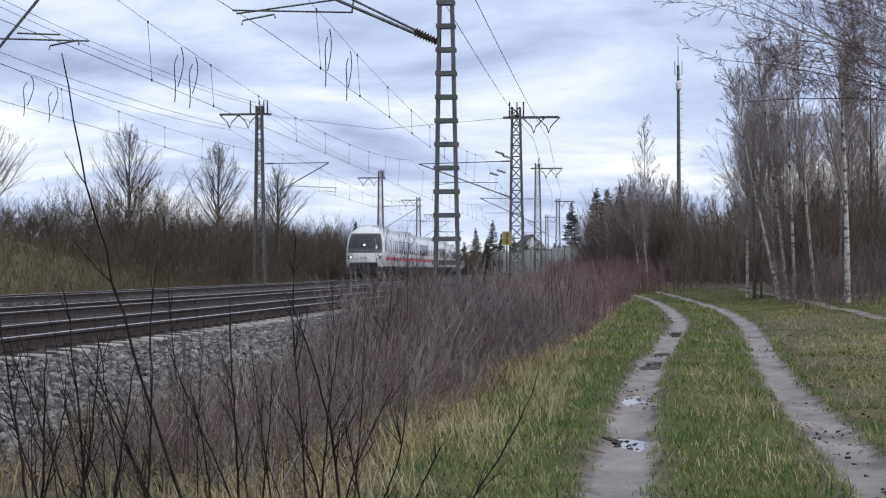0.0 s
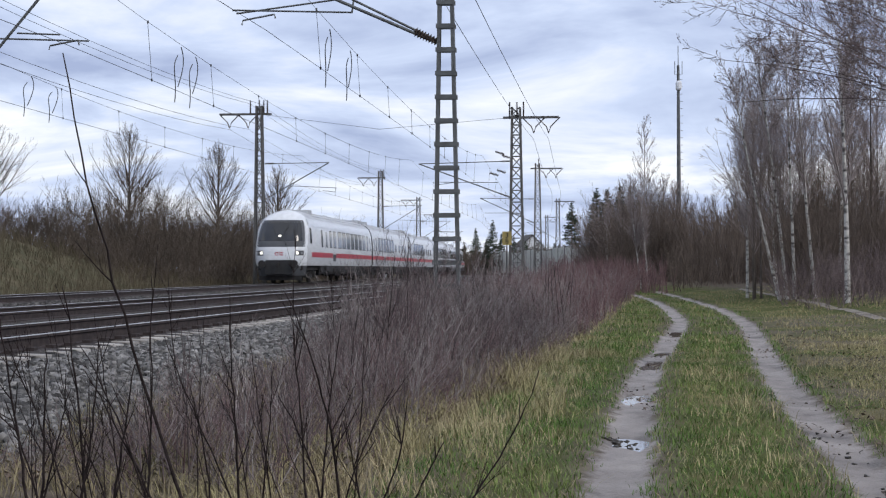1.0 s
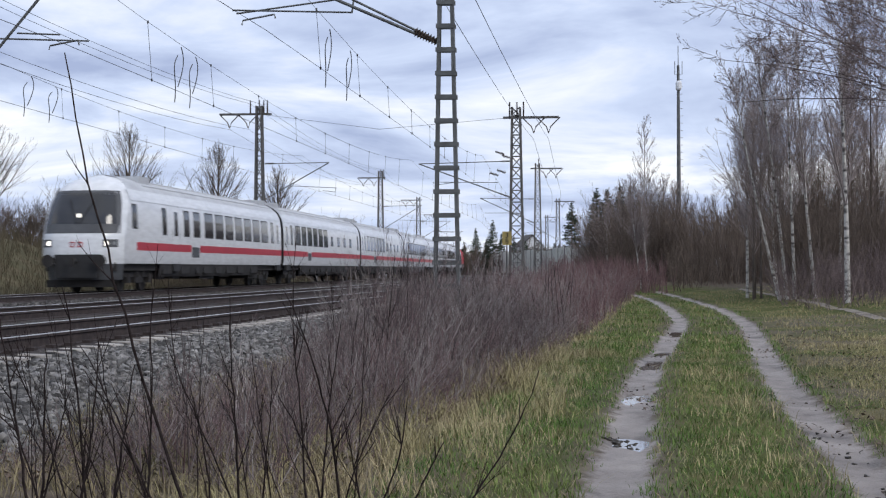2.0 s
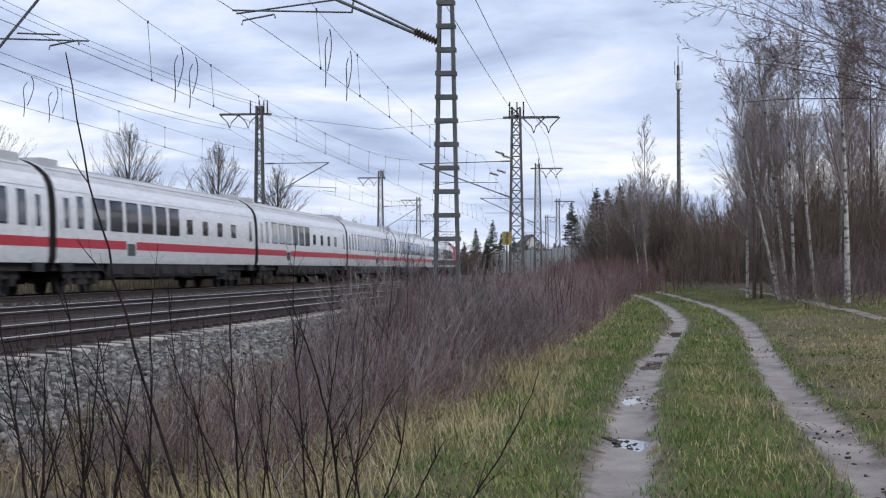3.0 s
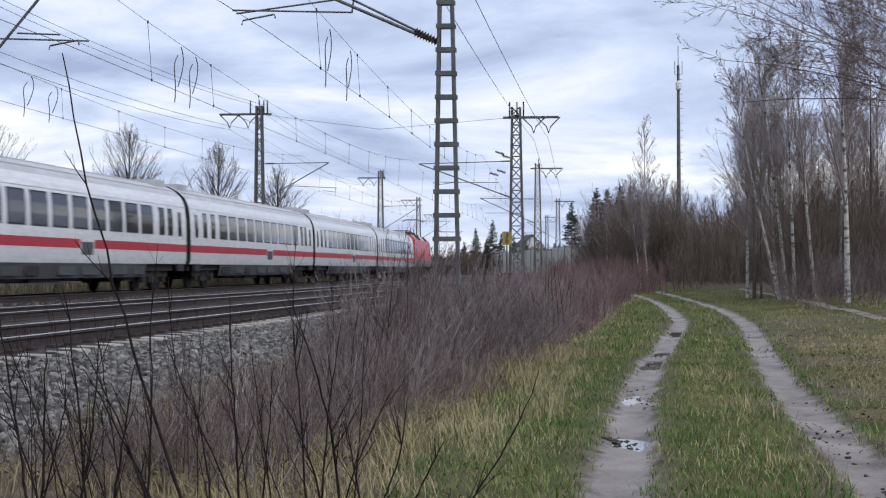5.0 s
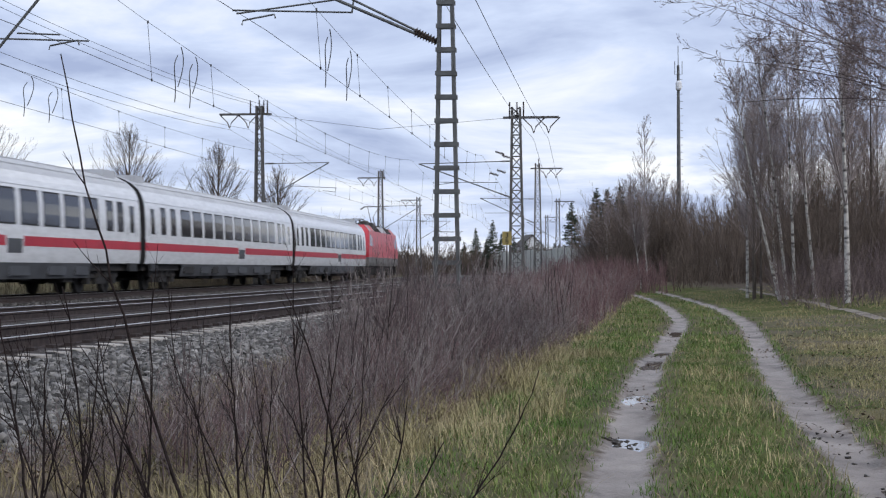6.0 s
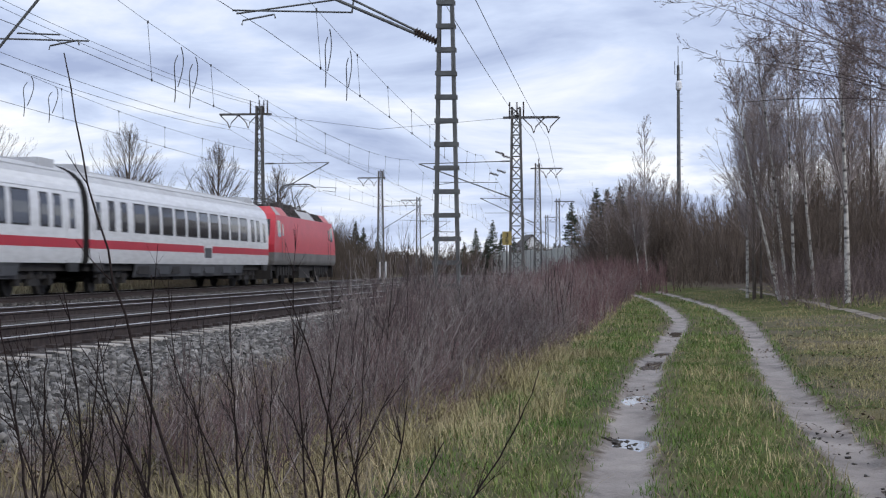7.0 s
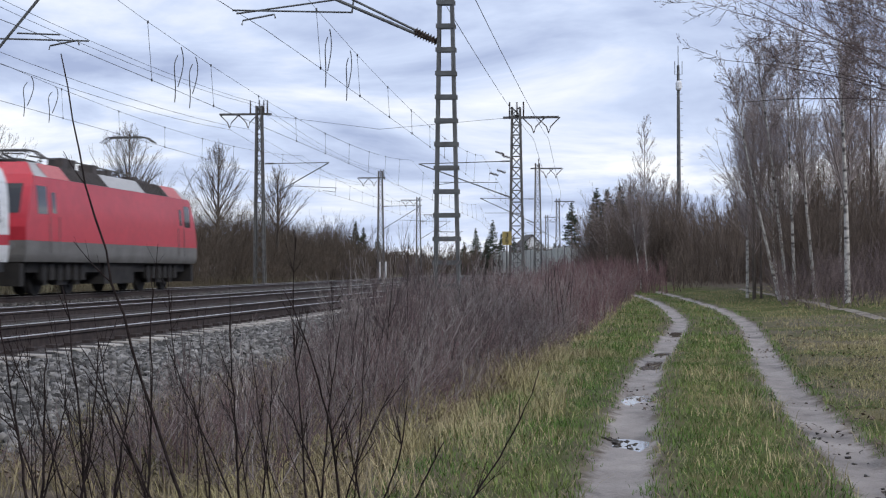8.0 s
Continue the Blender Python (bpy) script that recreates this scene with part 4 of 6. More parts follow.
        for s in (-1, 1):
            g = Geo()
            g.tube([(s * 1.0, y - d * 0.03, 1.45), (s * 1.0, y + d * 0.08, 1.45)], 0.12, 12)
            part("headlight", g, M_LENS, loco, "round lamp")
            g = Geo()
            g.tube([(s * 0.87, y, 1.05), (s * 0.87, y - d * 0.45, 1.05)], 0.09, 8)
            g.tube([(s * 0.87, y - d * 0.45, 1.05), (s * 0.87, y - d * 0.53, 1.05)], 0.24, 12)
            part("buffer", g, M_UNDER, loco, "round buffer")
        g = Geo()
        g.box(-1.3, 1.3, min(y, y + d * 0.3), max(y, y + d * 0.3), 0.3, 0.95)
        part("plough", g, M_UNDER, loco, "dark buffer beam and rail guard")
    g = Geo()
    g.box(-1.15, 1.15, y0 + 0.8, y1 - 0.8, 0.68, 1.02)
    g.box(-1.25, 1.25, 8.2, 11.3, 0.30, 0.95)
    part("underframe", g, M_UNDER, loco, "dark underframe with equipment tanks")
    for y in (4.6, 14.9):
        bogie(loco, y, 2.8, 0.60)
        for s in (-1, 1):
            for k in range(6):
                g = Geo()
                g.box(s * 1.18 - 0.06, s * 1.18 + 0.06, y - 2.0 + k * 0.68, y - 1.62 + k * 0.68, 0.45, 0.92)
                part("sandbox", g, M_UNDER, loco)
    pantograph(loco, 3.3, False)
    pantograph(loco, 14.6, True)
    rng = random.Random(5)
    for k in range(11):
        y = 5.2 + k * 0.82
        g = Geo()
        if k % 3 == 0:
            insulator(g, (rng.uniform(-0.4, 0.5), y, 3.9), (rng.uniform(-0.4, 0.5), y, 4.28), 0.09, 5)
        else:
            x = rng.uniform(-0.5, 0.3)
            g.box(x, x + 0.5, y, y + 0.5, 3.88, 3.95 + rng.uniform(0.08, 0.3))
        part("roof_equipment", g, M_LOUVRE, loco, "dark roof insulator or box")
    g = Geo()
    g.tube([(0.35, 3.9, 4.15), (0.35, 8.0, 4.22), (0.3, 13.9, 4.15)], 0.03, 6)
    part("roof_conductor", g, M_LATTICE, loco)
    return loco


CARS = [coach("driving_trailer", "white driving trailer with a red stripe and lit headlamps", "driving")]
CARS.append(coach("service_coach", "white coach with a red stripe and small divided windows", "service"))
CARS.append(copy_thing(CARS[1], Matrix()))
CARS.append(coach("passenger_coach", "white passenger coach with a red stripe and dark windows", "open"))
for k in range(3):
    CARS.append(copy_thing(CARS[3], Matrix()))
CARS.append(locomotive())
# ---- plants: branches grown level by level in arrays ----
M_TWIG = mat("twig_brown", (0.13, 0.100, 0.101), (0.255, 0.203, 0.203), 0.9, scale=1.5, island=0.35, spec=0.15)
M_TWIG_DARK = mat("twig_dark", (0.085, 0.068, 0.056), (0.155, 0.125, 0.10), 0.9, scale=0.4, island=0.35, spec=0.15)
M_TWIG_RED = mat("twig_reddish", (0.155, 0.095, 0.10), (0.27, 0.18, 0.185), 0.85, scale=1.2, island=0.35, spec=0.2)
M_TWIG_GREY = mat("twig_grey", (0.24, 0.215, 0.21), (0.42, 0.38, 0.365), 0.9, scale=1.2, island=0.35, spec=0.15)
M_BIRCHTWIG = mat("birch_twig", (0.24, 0.20, 0.195), (0.36, 0.31, 0.30), 0.85, scale=0.8, island=0.3, spec=0.2)
M_WOODTWIG = mat("wood_twig", (0.25, 0.205, 0.20), (0.36, 0.305, 0.295), 0.85, scale=0.8, island=0.3, spec=0.2)
M_OLIVE = mat("olive_grass", (0.19, 0.17, 0.095), (0.33, 0.27, 0.165), 0.85, scale=0.7, island=0.35, spec=0.15)
M_UNDERGROWTH = mat("undergrowth_twig", (0.115, 0.092, 0.078), (0.21, 0.168, 0.143), 0.9, scale=0.4, island=0.35, spec=0.15)
M_SHOOT = mat("shoot_bark", (0.07, 0.056, 0.058), (0.14, 0.112, 0.112), 0.75, scale=4, island=0.4, spec=0.3)
M_STEM = mat("sapling_bark", (0.020, 0.015, 0.015), (0.045, 0.034, 0.033), 0.9, scale=20, spec=0.08)
M_BARK = mat("bark", (0.075, 0.062, 0.053), (0.13, 0.11, 0.095), 0.95, scale=6, bump=0.5, fine=40, stretch=(1, 1, 0.3))
M_BIRCH = mat("birch_bark", (0.62, 0.60, 0.56), (0.10, 0.09, 0.085), 0.8, scale=3.2, fine=20, c3=(0.52, 0.50, 0.47), stretch=(1, 1, 2.2))
M_GRASS = mat("grass_blade", (0.075, 0.165, 0.025), (0.19, 0.245, 0.07), 0.7, scale=0.8, island=0.35, spec=0.25)
M_STRAW = mat("dry_grass", (0.50, 0.42, 0.25), (0.34, 0.31, 0.15), 0.8, scale=0.9, island=0.35, spec=0.2)
M_BANKGRASS = mat("bank_grass", (0.17, 0.14, 0.098), (0.105, 0.092, 0.06), 0.9, scale=0.3, island=0.35, spec=0.1)
M_NEEDLE = mat("conifer_needles", (0.022, 0.040, 0.022), (0.040, 0.060, 0.030), 0.8, scale=0.5, island=0.3)
M_LEAF = mat("dead_leaf", (0.06, 0.045, 0.035), (0.17, 0.12, 0.085), 0.8, scale=3, island=0.5)


def unit(a):
    return a / np.maximum(np.linalg.norm(a, axis=-1, keepdims=True), 1e-9)


class Wood:
    """Branches as tapered tubes: base point, direction, length, radius and bow of each."""

    def __init__(self, seed):
        self.rng = np.random.default_rng(seed)
        self.vs, self.qs, self.n = [], [], 0

    def tubes(self, br, segs=2, sides=3, tip=0.3):
        P, D, L, R, B = br
        n = len(P)
        t = np.linspace(0, 1, segs + 1)
        c = P[:, None] + D[:, None] * (L[:, None] * t)[..., None] + B[:, None] * (t * t)[None, :, None]
        up = np.where(np.abs(D[:, 2:3]) < 0.9, np.array([[0, 0, 1.0]]), np.array([[1.0, 0, 0]]))
        a = unit(np.cross(D, up))
        b = np.cross(D, a)
        r = R[:, None] * (1 - (1 - tip) * t)
        ang = np.arange(sides) * 2 * np.pi / sides
        ring = a[:, None, None] * np.cos(ang)[None, None, :, None] + b[:, None, None] * np.sin(ang)[None, None, :, None]
        v = c[:, :, None] + ring * r[:, :, None, None]
        k = np.arange(sides)
        q = np.stack([k, (k + 1) % sides, (k + 1) % sides + sides, k + sides], 1)
        q = (q[None] + (np.arange(segs) * sides)[:, None, None]).reshape(-1, 4)
        q = q[None] + (np.arange(n) * (segs + 1) * sides)[:, None, None] + self.n
        self.vs.append(v.reshape(-1, 3))
        self.qs.append(q.reshape(-1, 4))
        self.n += n * (segs + 1) * sides

    def kids(self, br, each, spread, ratio, tmin=0.25, rad=0.5, up=0.2, least=0.004, droop=0.0):
        P, D, L, R, B = br
        i = np.repeat(np.arange(len(P)), each)
        n = len(i)
        t = tmin + (1 - tmin) * self.rng.random(n)
        p = P[i] + D[i] * (L[i] * t)[:, None] + B[i] * (t * t)[:, None]
        side = unit(np.cross(unit(self.rng.normal(size=(n, 3))), D[i]))
        s = spread * self.rng.uniform(0.6, 1.25, n)[:, None]
        d = unit(D[i] * np.cos(s) + side * np.sin(s) + np.array([0, 0, up]))
        l = L[i] * ratio * self.rng.uniform(0.6, 1.2, n) * (1.15 - 0.7 * t)
        r = np.maximum(R[i] * (1 - 0.7 * t) * rad, least)
        b = self.rng.normal(size=(n, 3)) * (l * 0.10)[:, None] + np.array([0, 0, 1.0]) * (l * (0.16 - droop))[:, None]
        return p, d, l, r, b

    def mesh(self, name, material):
        me = fast_mesh(name, np.concatenate(self.vs), np.concatenate(self.qs), material)
        me.polygons.foreach_set("use_smooth", [True] * len(me.polygons))
        self.vs, self.qs, self.n = [], [], 0
        return me


def stem(h, r, lean=(0, 0), bow=(0, 0)):
    d = Vector((lean[0], lean[1], 1)).normalized()
    return (np.zeros((1, 3)), np.array([d]), np.array([h]), np.array([r]), np.array([[bow[0], bow[1], 0.0]]))


def tree(name, label, m, h, r, levels, bark, twig, seed, lean=(0, 0), bow=(0, 0), group="", category="tree", tip=0.12, least=0.006, limb=0.36):
    """levels: (count, spread in degrees, length ratio, first place on the parent, upward pull, droop)."""
    top = thing(name, m, label, category, group)
    wd = Wood(seed)
    br = stem(h, r, lean, bow)
    wd.tubes(br, 12, 9, tip)
    part("trunk", wd.mesh("trunk", bark), bark, top)
    for k, (each, spread, ratio, tmin, up, droop) in enumerate(levels):
        br = wd.kids(br, each, radians(spread), ratio, tmin, limb if k == 0 else 0.6, up, least if k else 2 * least, droop)
        if k == 0:
            wd.tubes(br, 4, 5, 0.3)
        else:
            wd.tubes(br, 2, 3, 0.45)
    part("crown", wd.mesh("crown", twig), twig, top, "leafless twigs")
    return top


def on_ground(x, y, turn=0.0, sink=0.1, size=1.0):
    return pose(x, y, ground_z(x, y) - sink, 0, 0, turn) @ Matrix.Diagonal((size, size, size, 1))


def plant(name, label, seed, n, place, height, radius, material, each=(4, 3), spread=30, lean=0.18, category="shrub", ratio=0.42, up=0.25):
    """Undergrowth nobody could count: upright stems with side twigs. place(rng, n) gives x, y and a height factor."""
    wd = Wood(seed)
    x, y, k = place(wd.rng, n)
    n = len(x)
    z = np.array([ground_z(a, b) for a, b in zip(x, y)]) - 0.05
    d = unit(np.concatenate([wd.rng.normal(size=(n, 2)) * lean, np.ones((n, 1))], 1))
    l = wd.rng.uniform(height[0], height[1], n) * k
    r = wd.rng.uniform(radius[0], radius[1], n)
    b = np.concatenate([wd.rng.normal(size=(n, 2)) * (l * 0.12)[:, None], np.zeros((n, 1))], 1)
    br = (np.stack([x, y, z], 1), d, l, r, b)
    wd.tubes(br, 3, 3, 0.35)
    for e in each:
        br = wd.kids(br, e, radians(spread), ratio, 0.25, 0.6, up, radius[0] * 0.5)
        wd.tubes(br, 2, 3, 0.4)
    return tagged(new(name, wd.mesh(name, material)), label, category, kind="stuff")


def band(u0, u1, w0, w1, power=1.0, factor=None, w_edge=None):
    """Places in a stretch along the line."""
    def place(rng, n):
        u = u0 + (u1 - u0) * rng.random(n) ** power
        lo, hi = (np.full(n, w0), np.full(n, w1)) if w_edge is None else (np.full(n, w0), np.array([w_edge(a) for a in u]))
        w = lo + (hi - lo) * rng.random(n)
        v = w + 0.5 * BEND * u * u
        k = np.ones(n) if factor is None else np.array([factor(a, b) for a, b in zip(u, w)])
        keep = k > 0.05
        return (u * SN + v * CS)[keep], (u * CS - v * SN)[keep], k[keep]
    return place


def brush_edge(u):
    return -1.75 + 0.034 * (u - 14)


def brush_height(u, w):
    """Lower towards the ballast and the grass, uneven in clumps."""
    e = brush_edge(u)
    p = tk(u, w)
    n = 0.75 + 0.7 * noise.noise((p.x * 0.45, p.y * 0.45, 2.0))
    lo = -3.75 - 0.8 * smooth(12, 26, u)
    if w < lo - 0.35 + 0.5 * noise.noise((p.x, p.y, 6.0)):
        return 0.0
    k = smooth(lo - 0.2, lo + 1.2, w) * smooth(e + 0.1, e - 0.9, w)
    return n * (0.34 + 0.66 * k) * (0.6 + 0.4 * smooth(11, 24, u))


# the thicket between ballast and grass
plant("brambles", "tangled grey-brown bramble and shoot thicket beside the ballast", 11, 1900, band(8.5, 34, -4.4, 0, 0.9, brush_height, brush_edge), (0.8, 1.5), (0.003, 0.006), M_TWIG, (6, 3), 55, 0.5, ratio=0.55, up=0.06)
plant("brambles", "tangled reddish bramble thicket beside the ballast", 12, 1100, band(9, 40, -4.0, 0, 0.9, brush_height, brush_edge), (0.7, 1.35), (0.003, 0.006), M_TWIG_RED, (5, 3), 58, 0.5, ratio=0.55, up=0.05)
plant("dead_stalks", "pale dry weed stalks standing in the thicket", 13, 1300, band(9, 45, -4.5, 0, 0.9, brush_height, brush_edge), (0.7, 1.5), (0.003, 0.006), M_TWIG_GREY, (4, 3), 50, 0.45, up=0.05)
plant("far_thicket", "reddish-brown leafless shrubs beside the far ballast", 14, 1900, band(32, 85, -4.6, 0, 1.0, lambda u, w: 0.7 + 0.5 * noise.noise((u * 0.2, w, 0.0)), lambda u: brush_edge(u) + 0.1), (0.8, 1.6), (0.006, 0.011), M_TWIG_RED, (5, 3), 32, 0.2)
plant("far_thicket", "grey-brown leafless shrubs beside the far ballast", 15, 1500, band(28, 120, -4.9, 0, 1.0, lambda u, w: 0.7 + 0.5 * noise.noise((u * 0.2, w, 3.0)), brush_edge), (0.8, 1.7), (0.006, 0.011), M_BIRCHTWIG, (5, 3), 32, 0.2)

plant("shoots", "dark upright shoots standing out of the thicket", 16, 420, band(9, 30, -4.2, 0, 0.9, brush_height, lambda u: brush_edge(u) - 0.3), (1.0, 2.0), (0.004, 0.0075), M_SHOOT, (4, 2), 24, 0.2)
plant("shoots", "pale grey shoots standing out of the thicket", 17, 420, band(9, 34, -4.0, 0, 0.9, brush_height, lambda u: brush_edge(u) - 0.2), (1.0, 1.9), (0.004, 0.007), M_TWIG_GREY, (6, 3), 38, 0.4)

# hedge and bank beyond the far track
plant("hedge", "dense brown leafless hedge along the far side of the line", 21, 2300, band(74, 175, -34, -22.2, 1.0, lambda u, w: (0.55 + 0.45 * smooth(-22.5, -27, w)) * (0.85 + 0.4 * noise.noise((u * 0.12, w * 0.2, 1.0))) * (0.35 + 0.65 * smooth(76, 92, u))), (3.2, 6.3), (0.012, 0.024), M_TWIG_DARK, (10, 8), 42, 0.34, "hedge")
plant("hedge", "brown leafless bushes on top of the bank", 22, 520, band(55, 95, -44, -33.5, 1.0, lambda u, w: 0.85 + 0.4 * noise.noise((u * 0.15, w * 0.2, 5.0))), (2.4, 4.5), (0.010, 0.018), M_TWIG, (10, 7), 42, 0.35, "hedge")
plant("hedge", "low dense brown bushes behind the bank", 25, 500, band(80, 190, -50, -34, 1.0), (2.0, 3.6), (0.02, 0.035), M_TWIG_DARK, (10, 7), 40, 0.35, "hedge")
plant("hedge", "brown leafless scrub far along the line", 26, 700, band(150, 330, -42, -23.5, 1.0), (1.8, 4.0), (0.03, 0.05), M_TWIG_DARK, (9, 6), 40, 0.3, "hedge")
plant("bank_grass", "tall withered grass on the bank", 23, 9000, band(48, 100, -34, -21.2, 1.0), (0.35, 0.85), (0.008, 0.016), M_BANKGRASS, (2,), 20, 0.3, "grass")
plant("verge_grass", "low withered grass along the far track", 24, 3500, band(70, 170, -24, -21.3, 1.0), (0.12, 0.32), (0.008, 0.016), M_BANKGRASS, (2,), 30, 0.4, "grass")

def round_tree(name, label, m, h, r, seed, bark, twig, low=0.2, wide=0.46, limbs=34, least=0.006, group=""):
    """A straight leader with limbs that rise steeply, longest low down, so that the crown narrows upwards."""
    top = thing(name, m, label, "tree", group)
    wd = Wood(seed)
    wd.tubes(stem(h, r), 10, 9, 0.1)
    part("trunk", wd.mesh("trunk", bark), bark, top)
    t = np.linspace(low, 0.97, limbs) + wd.rng.uniform(-0.015, 0.015, limbs)
    az = np.arange(limbs) * 2.4 + wd.rng.uniform(-0.4, 0.4, limbs)
    inc = np.radians(66 - 50 * t) * wd.rng.uniform(0.85, 1.15, limbs)
    d = np.stack([np.sin(inc) * np.cos(az), np.sin(inc) * np.sin(az), np.cos(inc)], 1)
    l = h * (wide * (1 - t) + 0.09) * wd.rng.uniform(0.85, 1.15, limbs)
    bend = np.array([[0, 0, 1.0]]) * (l * 0.16)[:, None] + wd.rng.normal(size=(limbs, 3)) * (l * 0.04)[:, None]
    br = (np.stack([np.zeros(limbs), np.zeros(limbs), h * t], 1), d, l, np.maximum(r * 0.42 * (1.1 - t), least * 2), bend)
    wd.tubes(br, 5, 5, 0.3)
    br = wd.kids(br, 11, radians(33), 0.42, 0.15, 0.5, 0.16, least)
    wd.tubes(br, 3, 3, 0.4)
    br = wd.kids(br, 6, radians(34), 0.5, 0.15, 0.6, 0.10, least * 0.8)
    wd.tubes(br, 2, 3, 0.4)
    part("crown", wd.mesh("crown", twig), twig, top, "leafless twigs")
    return top


for x, y, h, s in ((-21.9, 110, 9.9, 31), (-16.4, 115, 9.3, 32), (-31.3, 108, 10.4, 33), (-12.7, 121, 8.4, 34)):
    round_tree("bare_tree", "leafless tree with a tapering round crown above the hedge", on_ground(x, y, s * 40, 0.2), h, 0.17, s, M_BARK, M_TWIG_DARK, 0.42, 0.56, 38, 0.007, "bare trees beyond the line")

# the wood on the other side of the path
BIRCH = [(34, 32, 0.30, 0.34, 0.35, 0.0), (9, 34, 0.5, 0.15, 0.1, 0.15), (7, 30, 0.5, 0.15, -0.05, 0.25)]
BIRCHES = ((12.85, 60.0, 8.6, -0.24, 41), (13.2, 60.4, 9.4, -0.09, 42), (13.4, 60.0, 9.2, -0.03, 43), (13.95, 59.0, 9.4, -0.10, 44), (13.35, 52.0, 8.8, 0.0, 45),
           (12.75, 66.0, 7.5, 0.0, 46), (15.6, 62.0, 10.4, 0.02, 47), (14.2, 67.0, 10.5, -0.05, 48))
for x, y, h, ln, s in BIRCHES:
    tree("birch", "slender white-barked birch with fine leafless twigs", on_ground(x, y, 0, 0.1), h, 0.075 if y > 53 else 0.105, BIRCH, M_BIRCH, M_BIRCHTWIG, s, (ln, 0.0), (0.25 * (s % 3 - 1), 0), "birches along the wood edge", tip=0.2)
for x, y, ln, s in ((12.6, 100, -0.12, 51), (13.0, 99.5, -0.09, 52), (12.3, 118, 0.0, 53)):
    tree("birch", "thin white-stemmed birch before the far bushes", on_ground(x, y, 0, 0.1), 5.6, 0.07, BIRCH, M_BIRCH, M_BIRCHTWIG, s, (ln, 0), group="birches along the wood edge")

WILD = [(26, 34, 0.40, 0.25, 0.35, 0.0), (8, 34, 0.45, 0.15, 0.2, 0.0), (6, 32, 0.5, 0.15, 0.12, 0.0)]
wild = [tree("wood_tree", "bare brown woodland tree among dense undergrowth", on_ground(16.5 + 2 * k, 64 + 3 * k, 0, 0.2), 8.0 + 0.5 * k, 0.065, WILD, M_BARK, (M_WOODTWIG, M_BIRCHTWIG, M_WOODTWIG)[k], 61 + k, group="trees of the wood") for k in range(3)]
rng = random.Random(7)
for k in range(30):
    a = rng.random()
    x, y = 12.6 + 18 * a + rng.uniform(-1, 1), 60 + rng.uniform(0, 24)
    if x / y < 0.194:
        continue
    t = copy_thing(wild[k % 3], Matrix())
    t.matrix_world = on_ground(x, y, rng.uniform(0, 360), 0.2, rng.uniform(0.82, 1.08))
# rounded stand of bushes and trees further down the path
for k in range(9):
    x, y = 12.6 + 0.75 * k + rng.uniform(-0.3, 0.3), 124 + rng.uniform(-4, 10)
    c = math.sqrt(max(0.1, 1 - ((x - 15.6) / 4.8) ** 2))
    round_tree("wood_tree", "bare grey-brown tree in a rounded clump beside the path", on_ground(x, y, 70 * k, 0.2), 8.3 * c, 0.09, 520 + k, M_BARK, M_WOODTWIG if k % 2 else M_BIRCHTWIG, 0.12, 0.5, 26, 0.009, "trees of the wood")
round_tree("birch", "slim pale birch rising above the clump of bushes", on_ground(15.9, 124, 0, 0.1), 12.4, 0.07, 540, M_BIRCH, M_WOODTWIG, 0.3, 0.16, 30, 0.008, "birches along the wood edge")


def area(x0, x1, y0, y1, ok=lambda x, y: True, power=1.0, factor=None):
    def place(rg, n):
        x, y = rg.uniform(x0, x1, n), y0 + (y1 - y0) * rg.random(n) ** power
        k = np.array([(1.0 if factor is None else factor(a, b)) if ok(a, b) else 0.0 for a, b in zip(x, y)])
        keep = k > 0.05
        return x[keep], y[keep], k[keep]
    return place


plant("undergrowth", "dense dark brown undergrowth along the wood edge", 71, 2900, area(12.8, 34, 57, 90, lambda x, y: x > 0.185 * y + 1.9), (1.8, 5.6), (0.009, 0.020), M_UNDERGROWTH, (9, 6), 36, 0.3, "undergrowth")
plant("undergrowth", "brown undergrowth below the birches", 72, 1700, area(11.5, 24, 48, 74, lambda x, y: x > 0.2 * y + 0.75), (0.35, 2.0), (0.007, 0.014), M_TWIG, (7, 5), 38, 0.35, "undergrowth")
plant("undergrowth", "dark leafless bushes beside the far bend of the path", 73, 900, area(11.2, 20.2, 114, 136, factor=lambda x, y: math.sqrt(max(0.02, 1 - ((x - 15.6) / 4.6) ** 2))), (2.8, 7.4), (0.012, 0.028), M_UNDERGROWTH, (10, 7), 36, 0.25, "undergrowth")
plant("undergrowth", "leafless bushes between the wood and the path bend", 74, 700, area(16.5, 27, 92, 124), (2.4, 5.2), (0.02, 0.035), M_UNDERGROWTH, (8, 5), 26, 0.15, "undergrowth")
plant("undergrowth", "reddish scrub beside the far bend of the path", 75, 700, area(6.8, 12.5, 84, 112), (0.8, 2.0), (0.012, 0.02), M_TWIG_RED, (6, 4), 26, 0.15, "undergrowth")

plant("undergrowth", "low brown scrub and saplings behind the path bend", 79, 900, area(12.0, 30, 86, 120, lambda x, y: x > 0.135 * y + 1.0), (0.6, 3.0), (0.012, 0.022), M_UNDERGROWTH, (8, 6), 38, 0.3, "undergrowth")
# trees added outside the view, so the coach windows mirror dark wood, not sky
plant("wood_belt", "leafless wood out of view, added to darken the coach window reflections", 77, 420, area(20, 50, -50, 46, lambda x, y: x > 0.30 * y + 12), (3.2, 5.5), (0.08, 0.14), M_TWIG_DARK, (9, 6), 30, 0.15, "wood")

